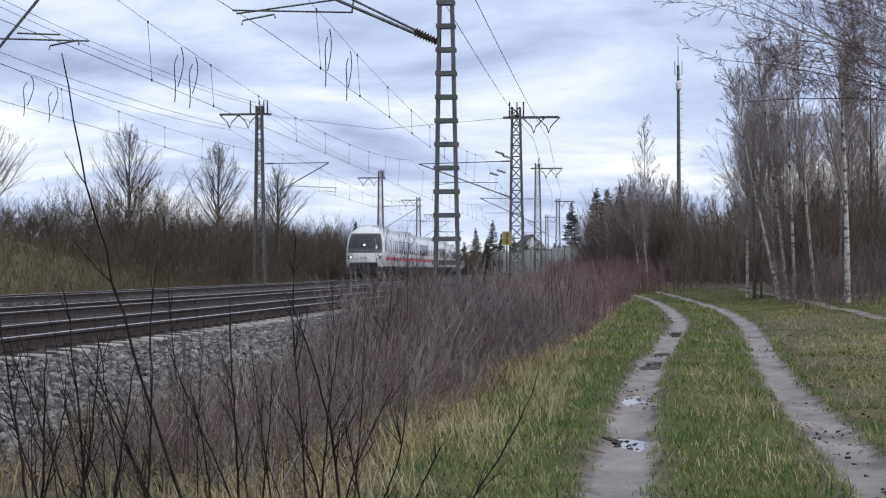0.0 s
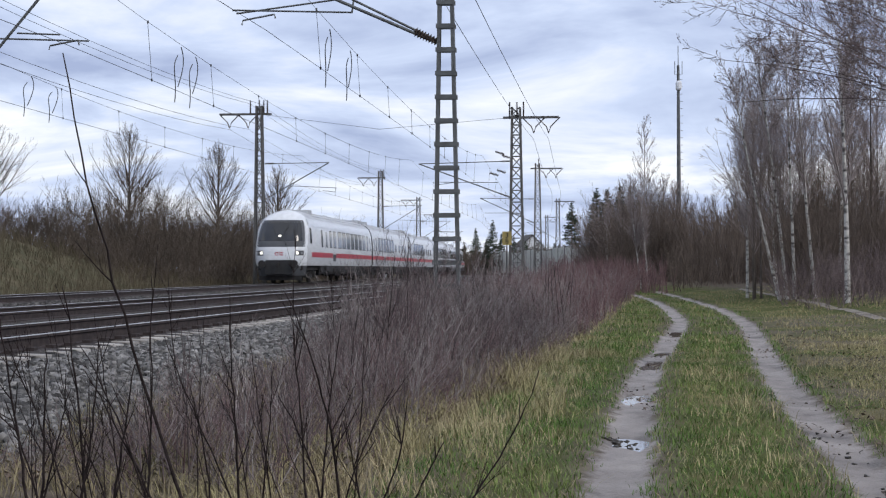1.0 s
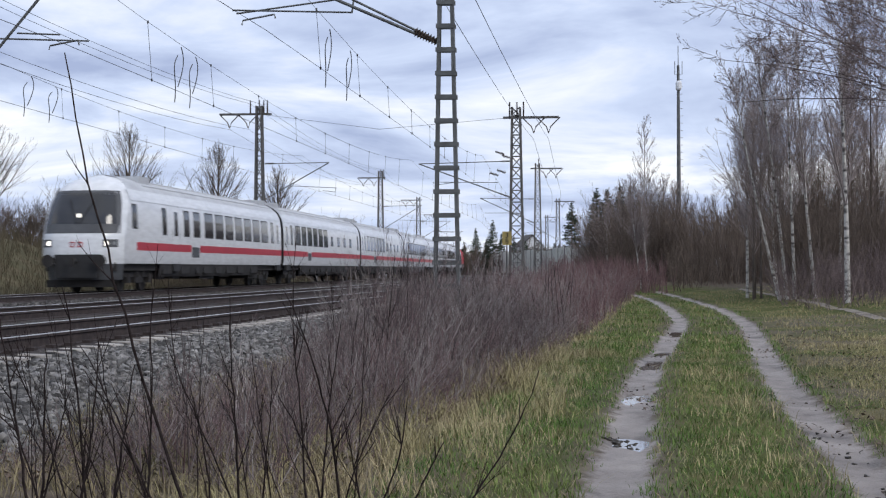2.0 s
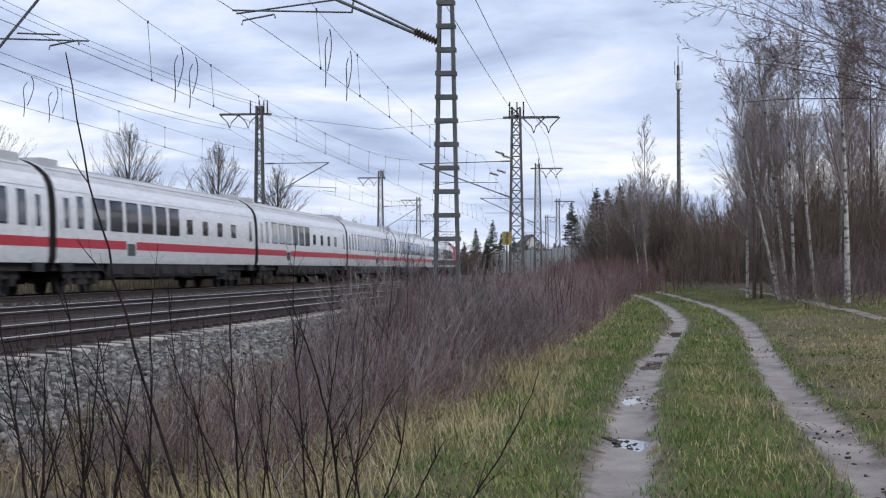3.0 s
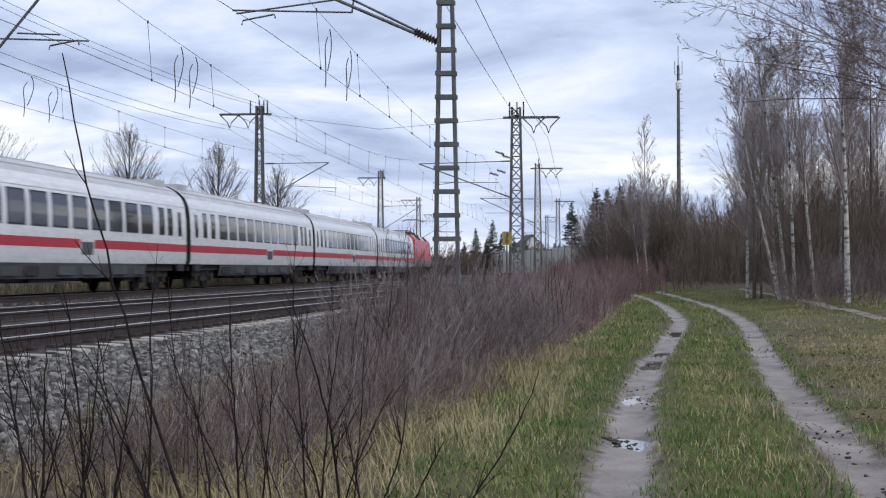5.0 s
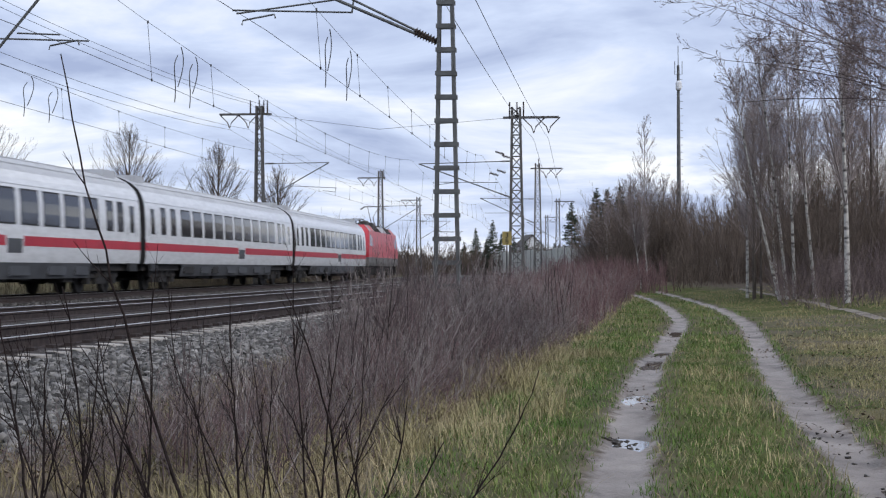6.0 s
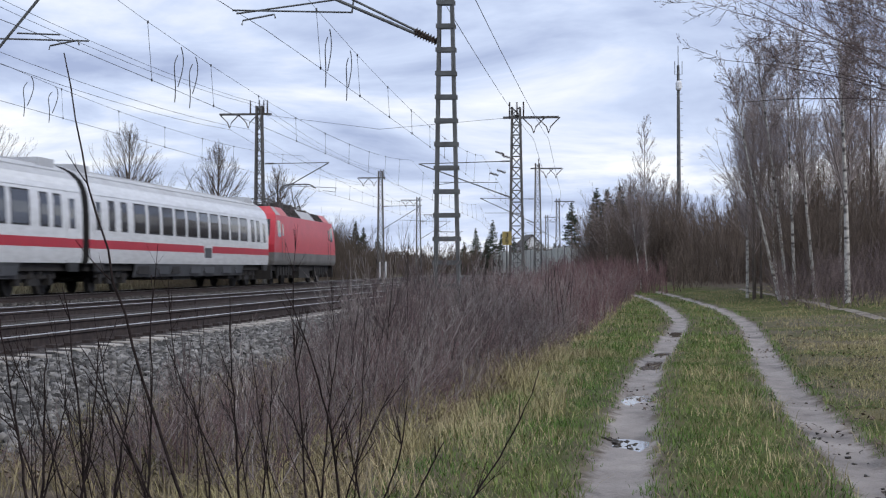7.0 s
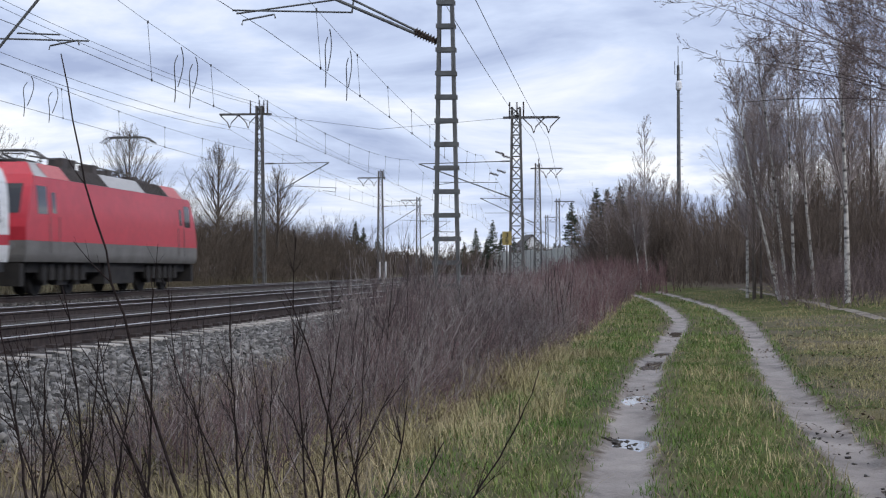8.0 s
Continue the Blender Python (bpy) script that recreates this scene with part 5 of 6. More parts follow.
# the near tree whose limbs hang into view from the side
tree("overhanging_tree", "leafless tree with limbs reaching over the path edge", on_ground(6.95, 20.5, 200, 0.1), 6.6, 0.085,
     [(44, 74, 0.78, 0.48, 0.12, 0.20), (13, 42, 0.34, 0.10, 0.05, 0.12), (8, 42, 0.46, 0.15, 0.03, 0.05), (4, 38, 0.55, 0.2, 0.02, 0.0)], M_BARK, M_TWIG, 81, least=0.003, limb=0.2)


def conifer(x, y, h, seed):
    top = thing("conifer", on_ground(x, y, 0, 0.2), "dark green conifer in the distance", "tree", "conifers in the distance")
    wd = Wood(seed)
    br = stem(h, 0.16)
    wd.tubes(br, 6, 6, 0.1)
    part("trunk", wd.mesh("trunk", M_BARK), M_BARK, top)
    n = 260
    t = wd.rng.random(n) ** 0.8
    a = wd.rng.uniform(0, 6.283, n)
    P = np.stack([np.zeros(n), np.zeros(n), h * (0.08 + 0.92 * t)], 1)
    D = unit(np.stack([np.cos(a), np.sin(a), -0.25 + 0.5 * t], 1))
    L = h * 0.24 * (1.04 - t) * wd.rng.uniform(0.7, 1.15, n) + 0.1
    br = (P, D, L, np.full(n, 0.05), np.zeros((n, 3)))
    wd.tubes(br, 2, 3, 0.3)
    br = wd.kids(br, 9, radians(42), 0.4, 0.2, 1.0, 0.0, 0.05, 0.3)
    wd.tubes(br, 1, 3, 0.25)
    part("crown", wd.mesh("crown", M_NEEDLE), M_NEEDLE, top, "dark needled boughs")
    return top


firs = [conifer(15.55, 190, 9.4, 91), conifer(17.6, 180, 10.4, 92)]
for x, y, s in ((19.2, 184, 1.1), (21.0, 186, 1.15), (5.5, 265, 1.0), (7.2, 260, 0.85), (8.3, 262, 1.15), (9.6, 258, 0.95), (3.6, 268, 0.8), (11.8, 262, 0.9), (12.6, 240, 0.75), (16.4, 232, 0.7),
                (-14.6, 215, 0.85), (-12.3, 222, 0.95), (-11.0, 218, 0.9), (-9.4, 226, 0.8)):
    t = copy_thing(firs[int(x * 10) % 2], Matrix())
    t.matrix_world = on_ground(x, y, x * 50, 0.2, s if 10 < x < 22 and y < 200 else s * 0.78)
plant("distant_wood", "brown leafless wood in the distance behind the line", 76, 1500, area(-34, 34, 240, 330, lambda x, y: True, factor=lambda x, y: 0.8 + 0.5 * noise.noise((x * 0.15, y * 0.05, 7.0))), (2.8, 5.6), (0.05, 0.08), M_TWIG_DARK, (9, 5), 34, 0.2, "wood")
plant("distant_wood", "brown leafless wood that closes the fields beyond the bank", 78, 700, area(-190, -34, 190, 300), (3.5, 7.0), (0.06, 0.1), M_TWIG_DARK, (9, 5), 40, 0.3, "wood")


# ---- grass ----
def off_ruts(x, y):
    return min(abs(x - rut_x(RUT_L, y)), abs(x - rut_x(RUT_R, y))) > RUT_W * (0.84 + 0.5 * noise.noise((x * 3, y * 1.5, 2.0)) + 0.4 * noise.noise((x * 14, y * 10, 2.0)))


def blades(name, label, seed, n, place, height, width, material):
    """Grass blades: each a bent, tapering strip."""
    rg = np.random.default_rng(seed)
    x, y, k = place(rg, n)
    n = len(x)
    z = np.array([ground_z(a, b) for a, b in zip(x, y)])
    h = rg.uniform(height[0], height[1], n) * k
    a = rg.uniform(0, 6.283, n)
    s = np.stack([np.cos(a), np.sin(a), np.zeros(n)], 1) * (rg.uniform(width[0], width[1], n) * 0.5)[:, None]
    f = np.stack([-np.sin(a), np.cos(a), np.zeros(n)], 1) * (h * rg.uniform(0.3, 1.35, n))[:, None] + rg.normal(size=(n, 3)) * 0.01
    c = np.stack([x, y, z - 0.01], 1)
    up = np.array([[0, 0, 1.0]])
    v = np.stack([c - s, c + s, c + up * h[:, None] * 0.6 + f * 0.35 + s * 0.75, c + up * h[:, None] * 0.6 + f * 0.35 - s * 0.75, c + up * h[:, None] * 0.95 + f], 1)
    b = np.arange(n)[:, None] * 5
    me = fast_mesh(name, v.reshape(-1, 3), b + np.array([[0, 1, 2, 3]]), material, b + np.array([[3, 2, 4]]))
    return tagged(new(name, me), label, "grass", kind="stuff")


def green_amount(x, y):
    u, w = uw(x, y)
    if w < brush_edge(u) + 0.15 or not off_ruts(x, y):
        return 0.0
    n = 0.8 + 0.6 * noise.noise((x * 0.9, y * 0.5, 3.0))
    mid = rut_x(RUT_L, y) < x < rut_x(RUT_R, y)
    far = 1.0 if x < rut_x(RUT_R, y) + 0.35 else 0.40 * smooth(-0.25, 0.2, noise.noise((x * 0.8, y * 0.35, 17.0)))
    return max(0.0, n * far * (0.9 if mid else 1.0))


def straw_amount(x, y):
    u, w = uw(x, y)
    e = brush_edge(u)
    if w < e - 0.7 or not off_ruts(x, y):
        return 0.0
    n = noise.noise((x * 0.8 + 5, y * 0.35, 8.0))
    near_edge = smooth(e + 1.5, e + 0.1, w) * (0.55 + 0.9 * n)
    patch = 0.28 + smooth(-0.1, 0.5, n) * 0.45 + 0.5 * noise.noise((x * 3, y * 2, 1.0))
    right = smooth(0.3, 1.0, x - rut_x(RUT_R, y)) * (0.30 + 0.5 * n)
    xl, xr = rut_x(RUT_L, y), rut_x(RUT_R, y)
    mid = smooth(0.5, 0.1, abs(x - (xl + xr) / 2))
    k = noise.noise((x * 9, y * 9, 5.0)) + 0.5
    return max(0.0, near_edge, patch if k > 0.72 - 0.45 * mid else 0.0, right)


blades("grass", "short green meadow grass between the wheel ruts", 101, 120000, area(-1.2, 7.5, 7.5, 30, power=1.3, factor=green_amount), (0.03, 0.10), (0.004, 0.008), M_GRASS)
blades("grass", "short green meadow grass further down the path", 102, 50000, area(0, 16, 26, 90, power=1.2, factor=green_amount), (0.05, 0.13), (0.010, 0.02), M_GRASS)
blades("dry_grass", "tufts of yellow withered grass at the thicket edge", 103, 110000, area(-2.2, 9, 7.5, 30, power=1.3, factor=straw_amount), (0.06, 0.30), (0.003, 0.007), M_STRAW)
blades("dry_grass", "yellow withered grass further down the path", 104, 36000, area(0, 17, 26, 80, power=1.2, factor=straw_amount), (0.08, 0.26), (0.008, 0.015), M_STRAW)


def tuft_amount(x, y):
    """Clumps of long withered grass where the meadow meets the thicket, and a few beyond the far rut."""
    u, w = uw(x, y)
    e = brush_edge(u)
    k = smooth(0.12, 0.5, noise.noise((x * 1.6, y * 0.9, 21.0)))
    if not off_ruts(x, y):
        return 0.0
    if e - 0.4 < w < e + 1.0:
        return k
    return 0.6 * k if x > rut_x(RUT_R, y) + 0.5 and y > 14 and noise.noise((x * 0.5, y * 0.2, 31.0)) > 0.1 else 0.0


blades("dry_grass", "long arching tufts of straw-coloured grass", 106, 70000, area(-1.6, 6.5, 7.5, 26, power=1.2, factor=tuft_amount), (0.18, 0.48), (0.003, 0.006), M_STRAW)


# ---- wheel ruts, puddles and fallen leaves ----
M_MUD = mat("wet_mud", (0.12, 0.098, 0.078), (0.33, 0.287, 0.25), 0.7, scale=2.6, bump=0.6, fine=38, c3=(0.24, 0.206, 0.176), spec=0.35)
M_WATER = mat("puddle_water", (0.10, 0.09, 0.08), (0.13, 0.115, 0.10), 0.04, scale=2, spec=0.9)


def ribbon(name, label, pts, half, material, depth=0.045):
    """The muddy bed of a rut; its edges run out under the turf."""
    y0, y1 = pts[0][1], pts[-1][1]
    vs, k = [], 11
    y, ys = y0, []
    while y < y1:
        ys.append(y)
        y += 0.10 + 0.006 * y
    for y in ys:
        sl = (rut_x(pts, y + 1.2) - rut_x(pts, y - 1.2)) / 2.4
        q = Vector((1, -sl, 0)).normalized()
        for j in range(k):
            p = Vector((rut_x(pts, y), y, 0)) + q * ((-1 + 2 * j / (k - 1)) * half)
            vs.append((p.x, p.y, rut_bed(p.x, p.y, depth)))
    fs = [(i * k + j, i * k + j + 1, (i + 1) * k + j + 1, (i + 1) * k + j) for i in range(len(ys) - 1) for j in range(k - 1)]
    return tagged(new(name, mesh(name, vs, fs, material, True)), label, "path", kind="structure")


def rut_bed(x, y, depth=0.045):
    return base_z(x, y) - depth + 0.006 * noise.noise((x * 3, y * 0.9, 0.0)) + 0.006 * noise.noise((x * 2.5, y * 0.4, 3.0)) + 0.002 * noise.noise((x * 18, y * 14, 0.0))


ribbon("path_rut", "pale worn edge of a second track below the wood", EDGE_RUT, 0.16, M_MUD, -0.012)


def puddle(y, length):
    """Still water that stands in a hollow of the rut; the bed gives its shore."""
    n = 24
    z = base_z(rut_x(RUT_L, y), y) - 0.064
    g = Geo()
    vs = []
    for i in range(n + 1):
        yy = y - length + 2 * length * i / n
        h = 0.26 * math.sqrt(max(0.03, 1 - ((yy - y) / length) ** 2))
        vs += [(rut_x(RUT_L, yy) - h, yy, z), (rut_x(RUT_L, yy) + h, yy, z)]
    g.add(vs, [(2 * i, 2 * i + 1, 2 * i + 3, 2 * i + 2) for i in range(n)])
    tagged(new("puddle", g.mesh("puddle", M_WATER)), "shallow rain puddle in the muddy wheel rut", "puddle", "puddles in the rut")


for y, l, k in PUDDLES:
    puddle(y, l)


def clods(name, label, seed, n, rut, y0, y1, size):
    """Dark wet lumps of earth and leaf trodden into a rut."""
    rg = np.random.default_rng(seed)
    y = rg.uniform(y0, y1, n)
    x = np.array([rut_x(rut, a) + 0.1 * math.sin(a * 2.3) for a in y]) + rg.normal(size=n) * 0.05
    c = np.stack([x, y, [ground_z(a, b) + 0.3 * size for a, b in zip(x, y)]], 1)
    cube = np.array([(a, b, d) for a in (-1, 1) for b in (-1, 1) for d in (-1, 1)], float)
    loc = cube[None] * rg.uniform(0.05, 1.0, (n, 8, 3)) * (size * rg.uniform(0.4, 1.2, (n, 1, 1))) * np.array([1.2, 1.0, 0.7])
    quads = np.array([(0, 1, 3, 2), (4, 6, 7, 5), (0, 4, 5, 1), (2, 3, 7, 6), (0, 2, 6, 4), (1, 5, 7, 3)])
    fs = (np.arange(n)[:, None, None] * 8 + quads[None]).reshape(-1, 4)
    tagged(new(name, fast_mesh(name, (loc + c[:, None]).reshape(-1, 3), fs, M_CLOD)), label, "soil", kind="stuff")


M_CLOD = mat("wet_clod", (0.02, 0.017, 0.015), (0.05, 0.042, 0.035), 0.55, scale=20, island=0.4)
clods("clods", "dark wet clods in the puddled rut", 121, 34, RUT_L, 12.2, 13.1, 0.026)
clods("clods", "dark wet clods trodden into the worn rut", 122, 20, RUT_R, 8.6, 13.6, 0.020)


def leaves(name, label, seed, n, place, size):
    rg = np.random.default_rng(seed)
    x, y, k = place(rg, n)
    n = len(x)
    z = np.array([ground_z(a, b) for a, b in zip(x, y)]) + 0.03
    q = np.array([(-1, -0.5, 0), (0, -0.7, 0.25), (1, 0.1, 0), (0.1, 0.7, 0.2)])
    a = rg.uniform(0, 6.283, n)
    s = rg.uniform(size * 0.5, size * 1.3, n)
    v = q[None] * s[:, None, None]
    vx = v[..., 0] * np.cos(a)[:, None] - v[..., 1] * np.sin(a)[:, None]
    vy = v[..., 0] * np.sin(a)[:, None] + v[..., 1] * np.cos(a)[:, None]
    vz = v[..., 2] + rg.normal(size=(n, 4)) * (s * 0.35)[:, None]
    vs = np.stack([vx + x[:, None], vy + y[:, None], vz + z[:, None]], 2).reshape(-1, 3)
    tagged(new(name, fast_mesh(name, vs, np.arange(n * 4).reshape(-1, 4), M_LEAF)), label, "leaves", kind="stuff")


def rut_litter(x, y):
    k = noise.noise((x * 1.2, y * 0.8, 12.0))
    near_r = abs(x - rut_x(RUT_R, y)) < 0.28 or abs(x - rut_x(RUT_L, y)) < 0.2
    right = x > rut_x(RUT_R, y) + 0.25
    return 1.0 if (near_r and k > 0.22) or (right and k > -0.05) else 0.0


leaves("dead_leaves", "dark wet dead leaves and clods along the ruts", 111, 9000, area(0.5, 9, 8, 34, power=1.2, factor=rut_litter), 0.022)
leaves("dead_leaves", "brown fallen leaves under the thicket", 112, 12000, band(8.5, 40, -4.2, 0, 1.0, None, brush_edge), 0.022)
blades("olive_grass", "sparse olive grass growing through the thicket", 105, 26000, band(8.0, 24, -4.3, 0, 0.9, lambda u, w: 0.7 + 0.6 * noise.noise((u * 0.8, w * 0.8, 2.0)), lambda u: brush_edge(u) + 0.2), (0.06, 0.24), (0.004, 0.008), M_OLIVE)
# ---- saplings in the foreground ----
def sapling(x, y, h, dx, bow, r, seed, twigs=5):
    """One dark shoot that zigzags a little from bud to bud: foot, height, sideways reach of the tip, bow and radius."""
    g_z = ground_z(x, y)
    top = thing("sapling", pose(x, y, g_z - 0.05), "thin dark leafless sapling shoot rising before the thicket", "sapling", "saplings before the thicket")
    wd = Wood(seed)
    n = 16
    pts = []
    for i in range(n + 1):
        t = i / n
        k = 0.006 * h * t * (1 - 0.5 * t)
        pts.append(Vector(((dx - bow) * t + bow * t * t, 0, h * t)) + Vector((wd.rng.normal() * k, wd.rng.normal() * k * 2, 0)))
    g = Geo()
    g.tube(pts, [r * (1 - 0.68 * i / n) * (1.12 if i % 2 else 1.0) for i in range(n + 1)], 6)
    part("stem", g, M_STEM, top, smooth_shade=True)
    i = wd.rng.integers(5, n - 1, twigs)
    p = np.array([pts[k] for k in i])
    d = unit(np.array([(pts[k + 1] - pts[k]).normalized() for k in i]) + np.stack([wd.rng.normal(size=twigs) * 0.5, wd.rng.normal(size=twigs) * 0.5, np.full(twigs, 0.15)], 1))
    l = min(h, 1.3) * wd.rng.uniform(0.10, 0.26, twigs)
    br = (p, d, l, np.full(twigs, r * 0.42), np.array([[0, 0, 1.0]]) * (l * 0.15)[:, None])
    wd.tubes(br, 4, 4, 0.35)
    br = wd.kids(br, 3, radians(32), 0.45, 0.2, 0.6, 0.15, 0.0012)
    wd.tubes(br, 3, 3, 0.4)
    part("twig_spray", wd.mesh("twig_spray", M_STEM), M_STEM, top, "fine side twigs", kind="stuff")
    return top


tall_shoot = sapling(-1.04, 7, 2.33, -0.66, 0.21, 0.0085, 201, 2)
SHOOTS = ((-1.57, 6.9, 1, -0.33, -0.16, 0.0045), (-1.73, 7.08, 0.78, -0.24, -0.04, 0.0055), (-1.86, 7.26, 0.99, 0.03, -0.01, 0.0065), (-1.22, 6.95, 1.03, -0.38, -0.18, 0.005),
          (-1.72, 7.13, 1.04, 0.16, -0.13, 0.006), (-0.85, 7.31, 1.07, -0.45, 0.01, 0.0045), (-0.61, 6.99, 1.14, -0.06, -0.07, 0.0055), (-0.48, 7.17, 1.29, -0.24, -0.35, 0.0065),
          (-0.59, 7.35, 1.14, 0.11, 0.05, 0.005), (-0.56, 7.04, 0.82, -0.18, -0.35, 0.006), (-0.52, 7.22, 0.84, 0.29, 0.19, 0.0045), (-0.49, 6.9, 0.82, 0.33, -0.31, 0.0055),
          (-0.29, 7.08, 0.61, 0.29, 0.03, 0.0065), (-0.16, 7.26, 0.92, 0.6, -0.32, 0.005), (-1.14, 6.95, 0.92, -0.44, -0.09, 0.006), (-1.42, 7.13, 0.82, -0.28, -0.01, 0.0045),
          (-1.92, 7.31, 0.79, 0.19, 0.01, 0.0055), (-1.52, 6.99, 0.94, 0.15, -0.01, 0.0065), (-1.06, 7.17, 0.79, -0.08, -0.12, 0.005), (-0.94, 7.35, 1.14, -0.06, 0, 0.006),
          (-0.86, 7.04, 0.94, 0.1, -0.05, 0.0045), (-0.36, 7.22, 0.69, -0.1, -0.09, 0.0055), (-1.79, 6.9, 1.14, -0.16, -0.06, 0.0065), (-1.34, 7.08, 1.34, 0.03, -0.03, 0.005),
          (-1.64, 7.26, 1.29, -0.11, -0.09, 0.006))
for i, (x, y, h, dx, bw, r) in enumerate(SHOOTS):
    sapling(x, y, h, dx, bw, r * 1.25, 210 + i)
for i in range(16):
    u, w = 13 + 1.9 * i, -3.9 + 1.4 * ((i * 7) % 5) / 5
    p = tk(u, w)
    sapling(p.x, p.y, 1.2 + 0.10 * ((i * 5) % 7), 0.12 * ((i % 3) - 1), 0.08, 0.007, 240 + i, 9)
for i in range(9):
    p = tk(30 + 0.35 * i, -1.9 + 0.12 * ((i * 4) % 5))
    sapling(p.x, p.y, 1.3 + 0.05 * ((i * 5) % 7), 0.055 * (i - 4), 0.05 * (i - 4) * 0.5, 0.008, 260 + i, 5)

# ---- radio mast, signs, wall and far things ----
def radio_mast():
    top = thing("radio_mast", on_ground(19.5, 130, 0, 0.3), "slim grey radio mast with a white box near its top", "mast")
    g = Geo()
    g.tube([(0, 0, 0), (0, 0, 8), (0, 0, 18.0)], [0.20, 0.17, 0.11], 12)
    part("pole", g, M_STEEL, top)
    g = Geo()
    g.tube([(0, 0, 18.0), (0, 0, 19.6)], 0.035, 6)
    part("rod", g, M_STEEL, top)
    g = Geo()
    g.tube([(0.02, -0.05, 15.9), (0.02, -0.05, 16.05), (0.02, -0.05, 16.55), (0.02, -0.05, 16.7)], [0.15, 0.26, 0.26, 0.18], 10)
    part("antenna_box", g, M_WHITE, top, "white antenna housing")
    for s in (-1, 1):
        g = Geo()
        g.tube([(s * 0.1, -0.1, 17.2), (s * 0.3, -0.15, 17.2), (s * 0.3, -0.15, 18.3)], 0.03, 6)
        part("antenna", g, M_STEEL, top)
    for i in range(24):
        g = Geo()
        g.beam((0.15, 0, 3 + i * 0.6), (0.36, 0, 3 + i * 0.6), 0.03, 0.03)
        part("climbing_rung", g, M_STEEL, top)


radio_mast()
M_YELLOW = mat("sign_yellow", (0.42, 0.33, 0.10), (0.34, 0.27, 0.09), 0.6, scale=3)


def distance_sign():
    p = Vector((3.33, 82.0, 0))
    top = thing("distance_sign", pose(p.x, p.y, ground_z(p.x, p.y) - 0.1, 0, 0, 0), "weathered yellow distance sign with black numerals on a post", "sign")
    g = Geo()
    g.tube([(0, 0.03, 0), (0, 0.03, 2.6)], 0.035, 8)
    part("post", g, M_LATTICE, top)
    g = Geo()
    g.box(-0.24, 0.24, -0.015, 0.015, 2.35, 3.05)
    plate = part("plate", g, M_YELLOW, top, "yellow enamel plate")
    for ch, z in (("3", 2.73), ("8", 2.42)):
        cu = bpy.data.curves.new("numeral", "FONT")
        cu.body, cu.size, cu.extrude, cu.align_x = ch, 0.38, 0.004, "CENTER"
        ob = bpy.data.objects.new("numeral", cu)
        scene.collection.objects.link(ob)
        dg = bpy.context.evaluated_depsgraph_get()
        me = bpy.data.meshes.new_from_object(ob.evaluated_get(dg))
        bpy.data.objects.remove(ob)
        me.materials.clear()
        me.materials.append(M_BLACK)
        n = part("numeral", me, M_BLACK, plate, "black painted numeral")
        n.matrix_basis = pose(0, -0.022, z, 90, 0, 0)


distance_sign()


def noise_wall():
    top = tagged(new("noise_barrier"), "pale concrete noise barrier in panels beside the line", "wall", kind="structure")
    a, b = Vector((14.6, 150, 0)), Vector((4.0, 335, 0))
    n = 34
    d = (b - a) / n
    ang = math.degrees(math.atan2(d.y, d.x))
    l = d.length
    g, post = Geo(), Geo()
    g.box(0.06, l - 0.06, -0.08, 0.08, 0, 3.15)
    for k in range(4):
        g.box(0.06, l - 0.06, -0.10, -0.08, 0.15 + k * 0.78, 0.85 + k * 0.78)
    post.box(-0.1, 0.1, -0.14, 0.14, 0, 3.3)
    me, pm = g.mesh("panel", M_WALL), post.mesh("wall_post", M_LATTICE)
    for i in range(n):
        p = a + d * i
        z = 0.55 + 0.6 * i / n + (0.25 if (i // 3) % 2 else 0)
        for nm, m_, dz in (("panel", me, 0), ("wall_post", pm, 0)):
            o = new(nm, m_)
            o.parent, o.matrix_basis = top, pose(p.x, p.y, z - 0.3, 0, 0, ang)
    # the return at the near end
    for i in range(3):
        o = new("panel", me)
        o.parent, o.matrix_basis = top, pose(a.x + i * 1.7, a.y - 0.3 - i * 5.3, 0.35 - 0.2 * i, 0, 0, -72)


M_WALL = mat("barrier_concrete", (0.56, 0.57, 0.52), (0.46, 0.47, 0.42), 0.9, scale=1.2, per_object=0.12, stretch=(1, 1, 0.4))
noise_wall()


def far_house():
    top = thing("house", pose(19.2, 352, 0.3, 0, 0, 8), "small white house far behind the line", "house")
    g = Geo()
    g.box(-2.2, 2.2, -4, 4, 0, 6.2)
    g.add([(-2.2, -4, 6.2), (2.2, -4, 6.2), (0, -4, 8.4), (-2.2, 4, 6.2), (2.2, 4, 6.2), (0, 4, 8.4)], [(0, 1, 2), (3, 5, 4)])
    w = part("wall", g, M_WHITE, top, "white rendered wall")
    for s in (-1, 1):
        g = Geo()
        g.add([(s * 2.6, -4.3, 5.85), (s * 2.6, 4.3, 5.85), (0, 4.3, 8.55), (0, -4.3, 8.55), (s * 2.6, -4.3, 6.05), (s * 2.6, 4.3, 6.05), (0, 4.3, 8.75), (0, -4.3, 8.75)],
              [(0, 1, 2, 3), (4, 5, 6, 7), (0, 1, 5, 4), (0, 3, 7, 4)])
        part("roof", g, M_LOUVRE, top, "dark tiled roof slope")
    for x in (-1.0, 1.0):
        for z in (2.0, 4.4):
            g = Geo()
            g.box(x - 0.4, x + 0.4, -4.05, -3.98, z, z + 1.2)
            part("window", g, M_WINDOW, top)


far_house()


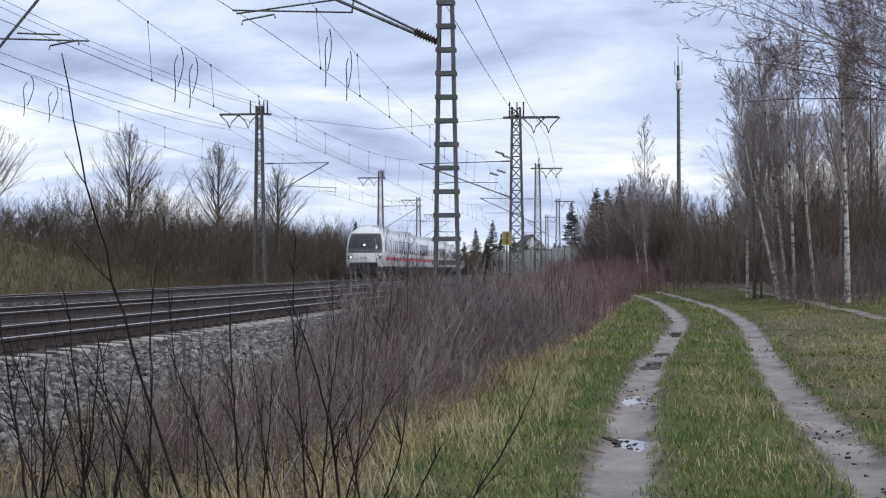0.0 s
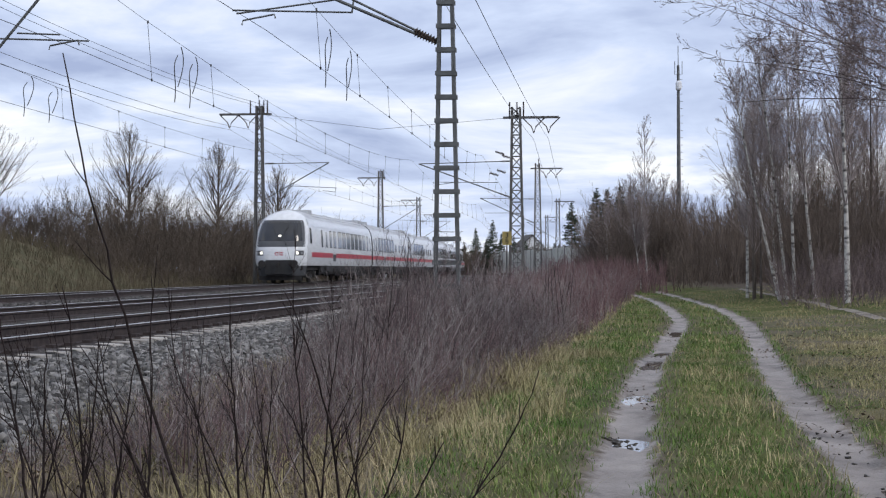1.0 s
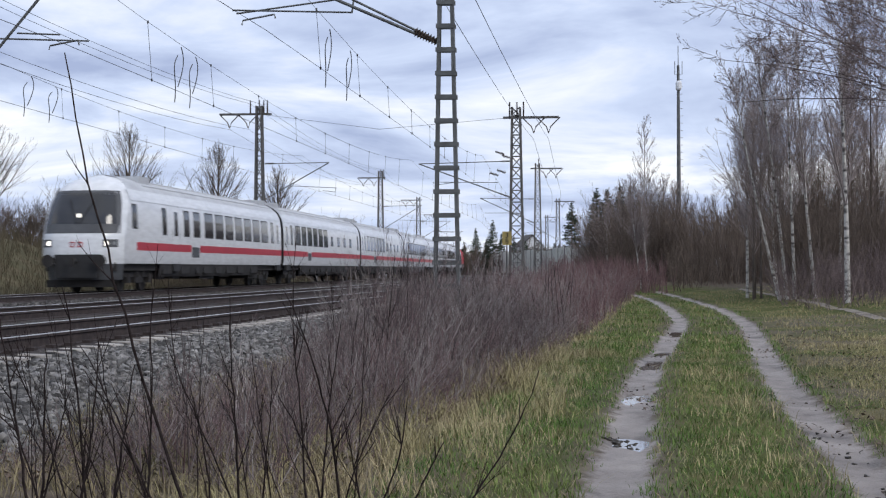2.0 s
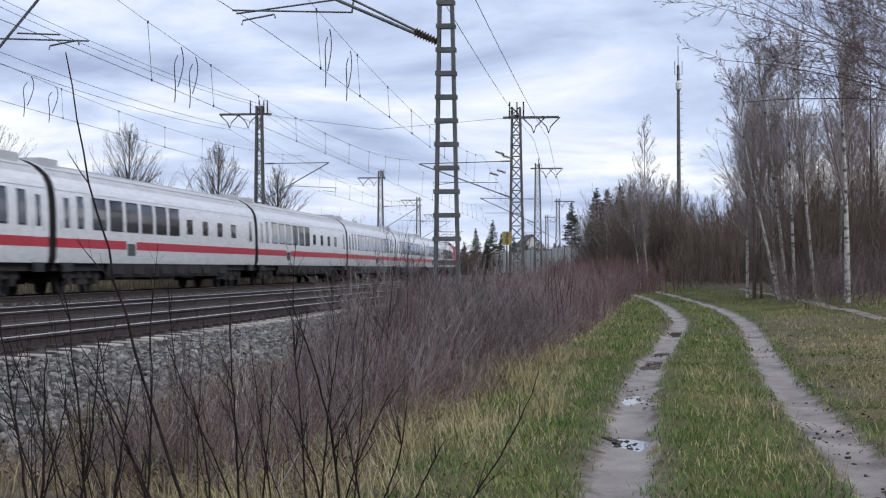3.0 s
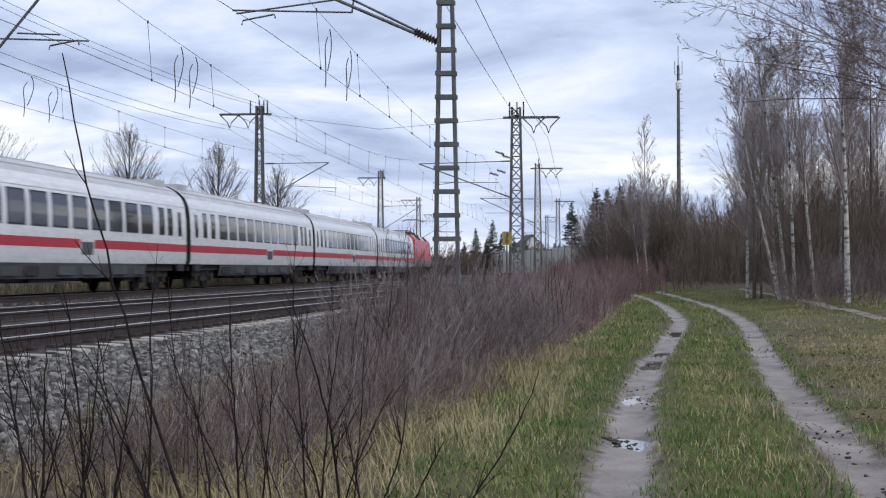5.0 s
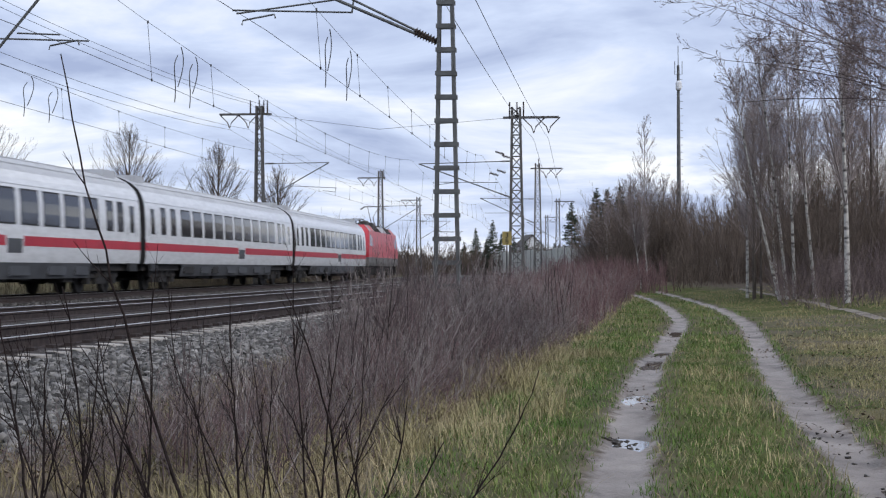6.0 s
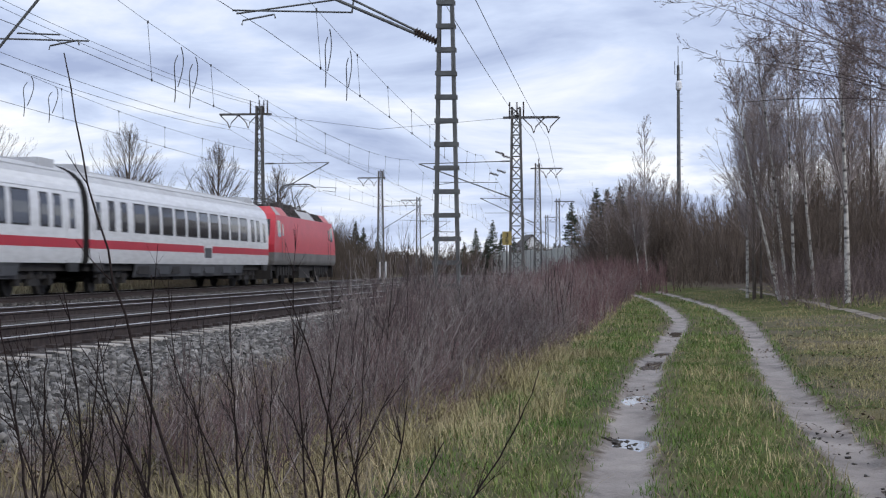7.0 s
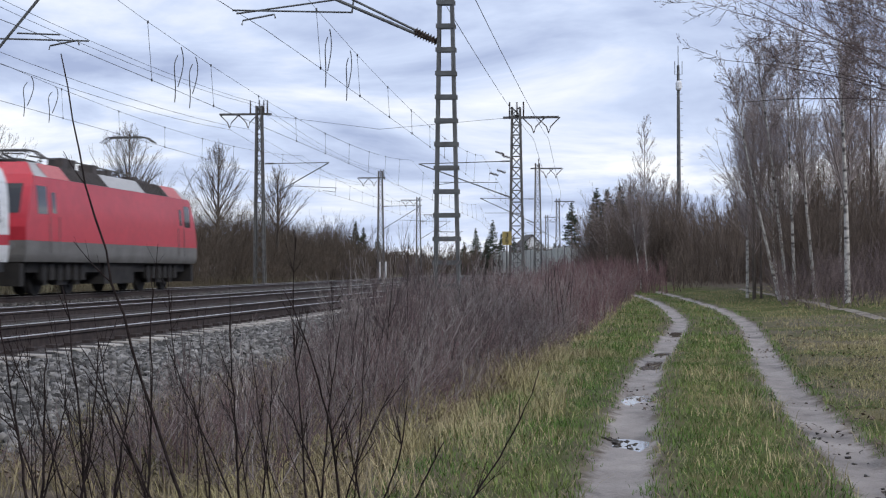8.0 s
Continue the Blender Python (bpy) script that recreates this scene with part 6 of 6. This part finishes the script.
def wire_insulator(p, d, r=0.09):
    g = Geo()
    p, d = Vector(p), Vector(d).normalized()
    insulator(g, p - d * 0.25, p + d * 0.25, r, 7)
    tagged(new("line_insulator", g.mesh("line_insulator", M_INSUL)), "dark ribbed insulator hung in an overhead wire", "insulator", "insulators in the wires")


for x, y, z in ((3.4, 84, 7.35), (3.05, 84, 7.55), (2.75, 84.5, 6.45), (3.15, 84.5, 6.6)):
    wire_insulator((x, y, z), (1, 0.1, -0.3), 0.10)
rng = random.Random(19)
for i in range(13):
    sapling(rng.uniform(-2.0, -0.35), rng.uniform(7.0, 8.6), rng.uniform(0.75, 1.25), rng.uniform(-0.38, 0.1), rng.uniform(-0.1, 0.12), rng.uniform(0.003, 0.005), 300 + i, 7)
for du in (0.0, 1.2):
    p = tk(148 + du, -21.0)
    top = thing("marker_post", pose(p.x + 0.35 * du, p.y, ground_z(p.x, p.y) - 0.1), "white marker post beside the far track", "post", "marker posts")
    g = Geo()
    g.tube([(0, 0, 0), (0, 0, 1.95), (0, 0, 2.0)], [0.09, 0.09, 0.05], 8)
    part("post", g, M_WHITE, top)
    g = Geo()
    g.tube([(0, 0, 0), (0, 0, 0.5)], 0.1, 8)
    part("foot", g, M_BLACK, top, "black foot band")
# ---- what moves ----
SPEED, JOINT, COACH = 32.28, 153.92, 26.4
SHOOT_FOOT = tall_shoot.matrix_world.copy()


def motions():
    """The train runs towards the camera and past it; a car's own y axis points to its tail. The tall shoot sways in the wind."""
    for i, car in enumerate(CARS):
        rows = []
        for k in range(17):
            t = k * 0.5
            u = JOINT - SPEED * (t - 4.5) - (7 - i) * COACH
            turn = -math.degrees(math.atan(BEND * (u + 13)) + TH)
            p = tk(u, W_FAR, RT)
            rows.append((t, pose(p.x, p.y, p.z, 0, 0, turn)))
        walk(car, rows)
    sway = [(0.0, 0.0), (0.5, 0.05), (1.0, 0.1), (1.5, 0.12), (2.2, 0.3), (3.0, 0.35), (3.5, 0.5), (4.0, 0.3), (4.5, 0.2), (5.2, 0.0), (6.0, -0.1), (6.5, -0.08), (7.0, 0.2), (7.5, 0.05), (8.0, -0.08)]
    walk(tall_shoot, [(t, SHOOT_FOOT @ pose(0, 0, 0, 0, a * 1.2, 0)) for t, a in sway])


motions()
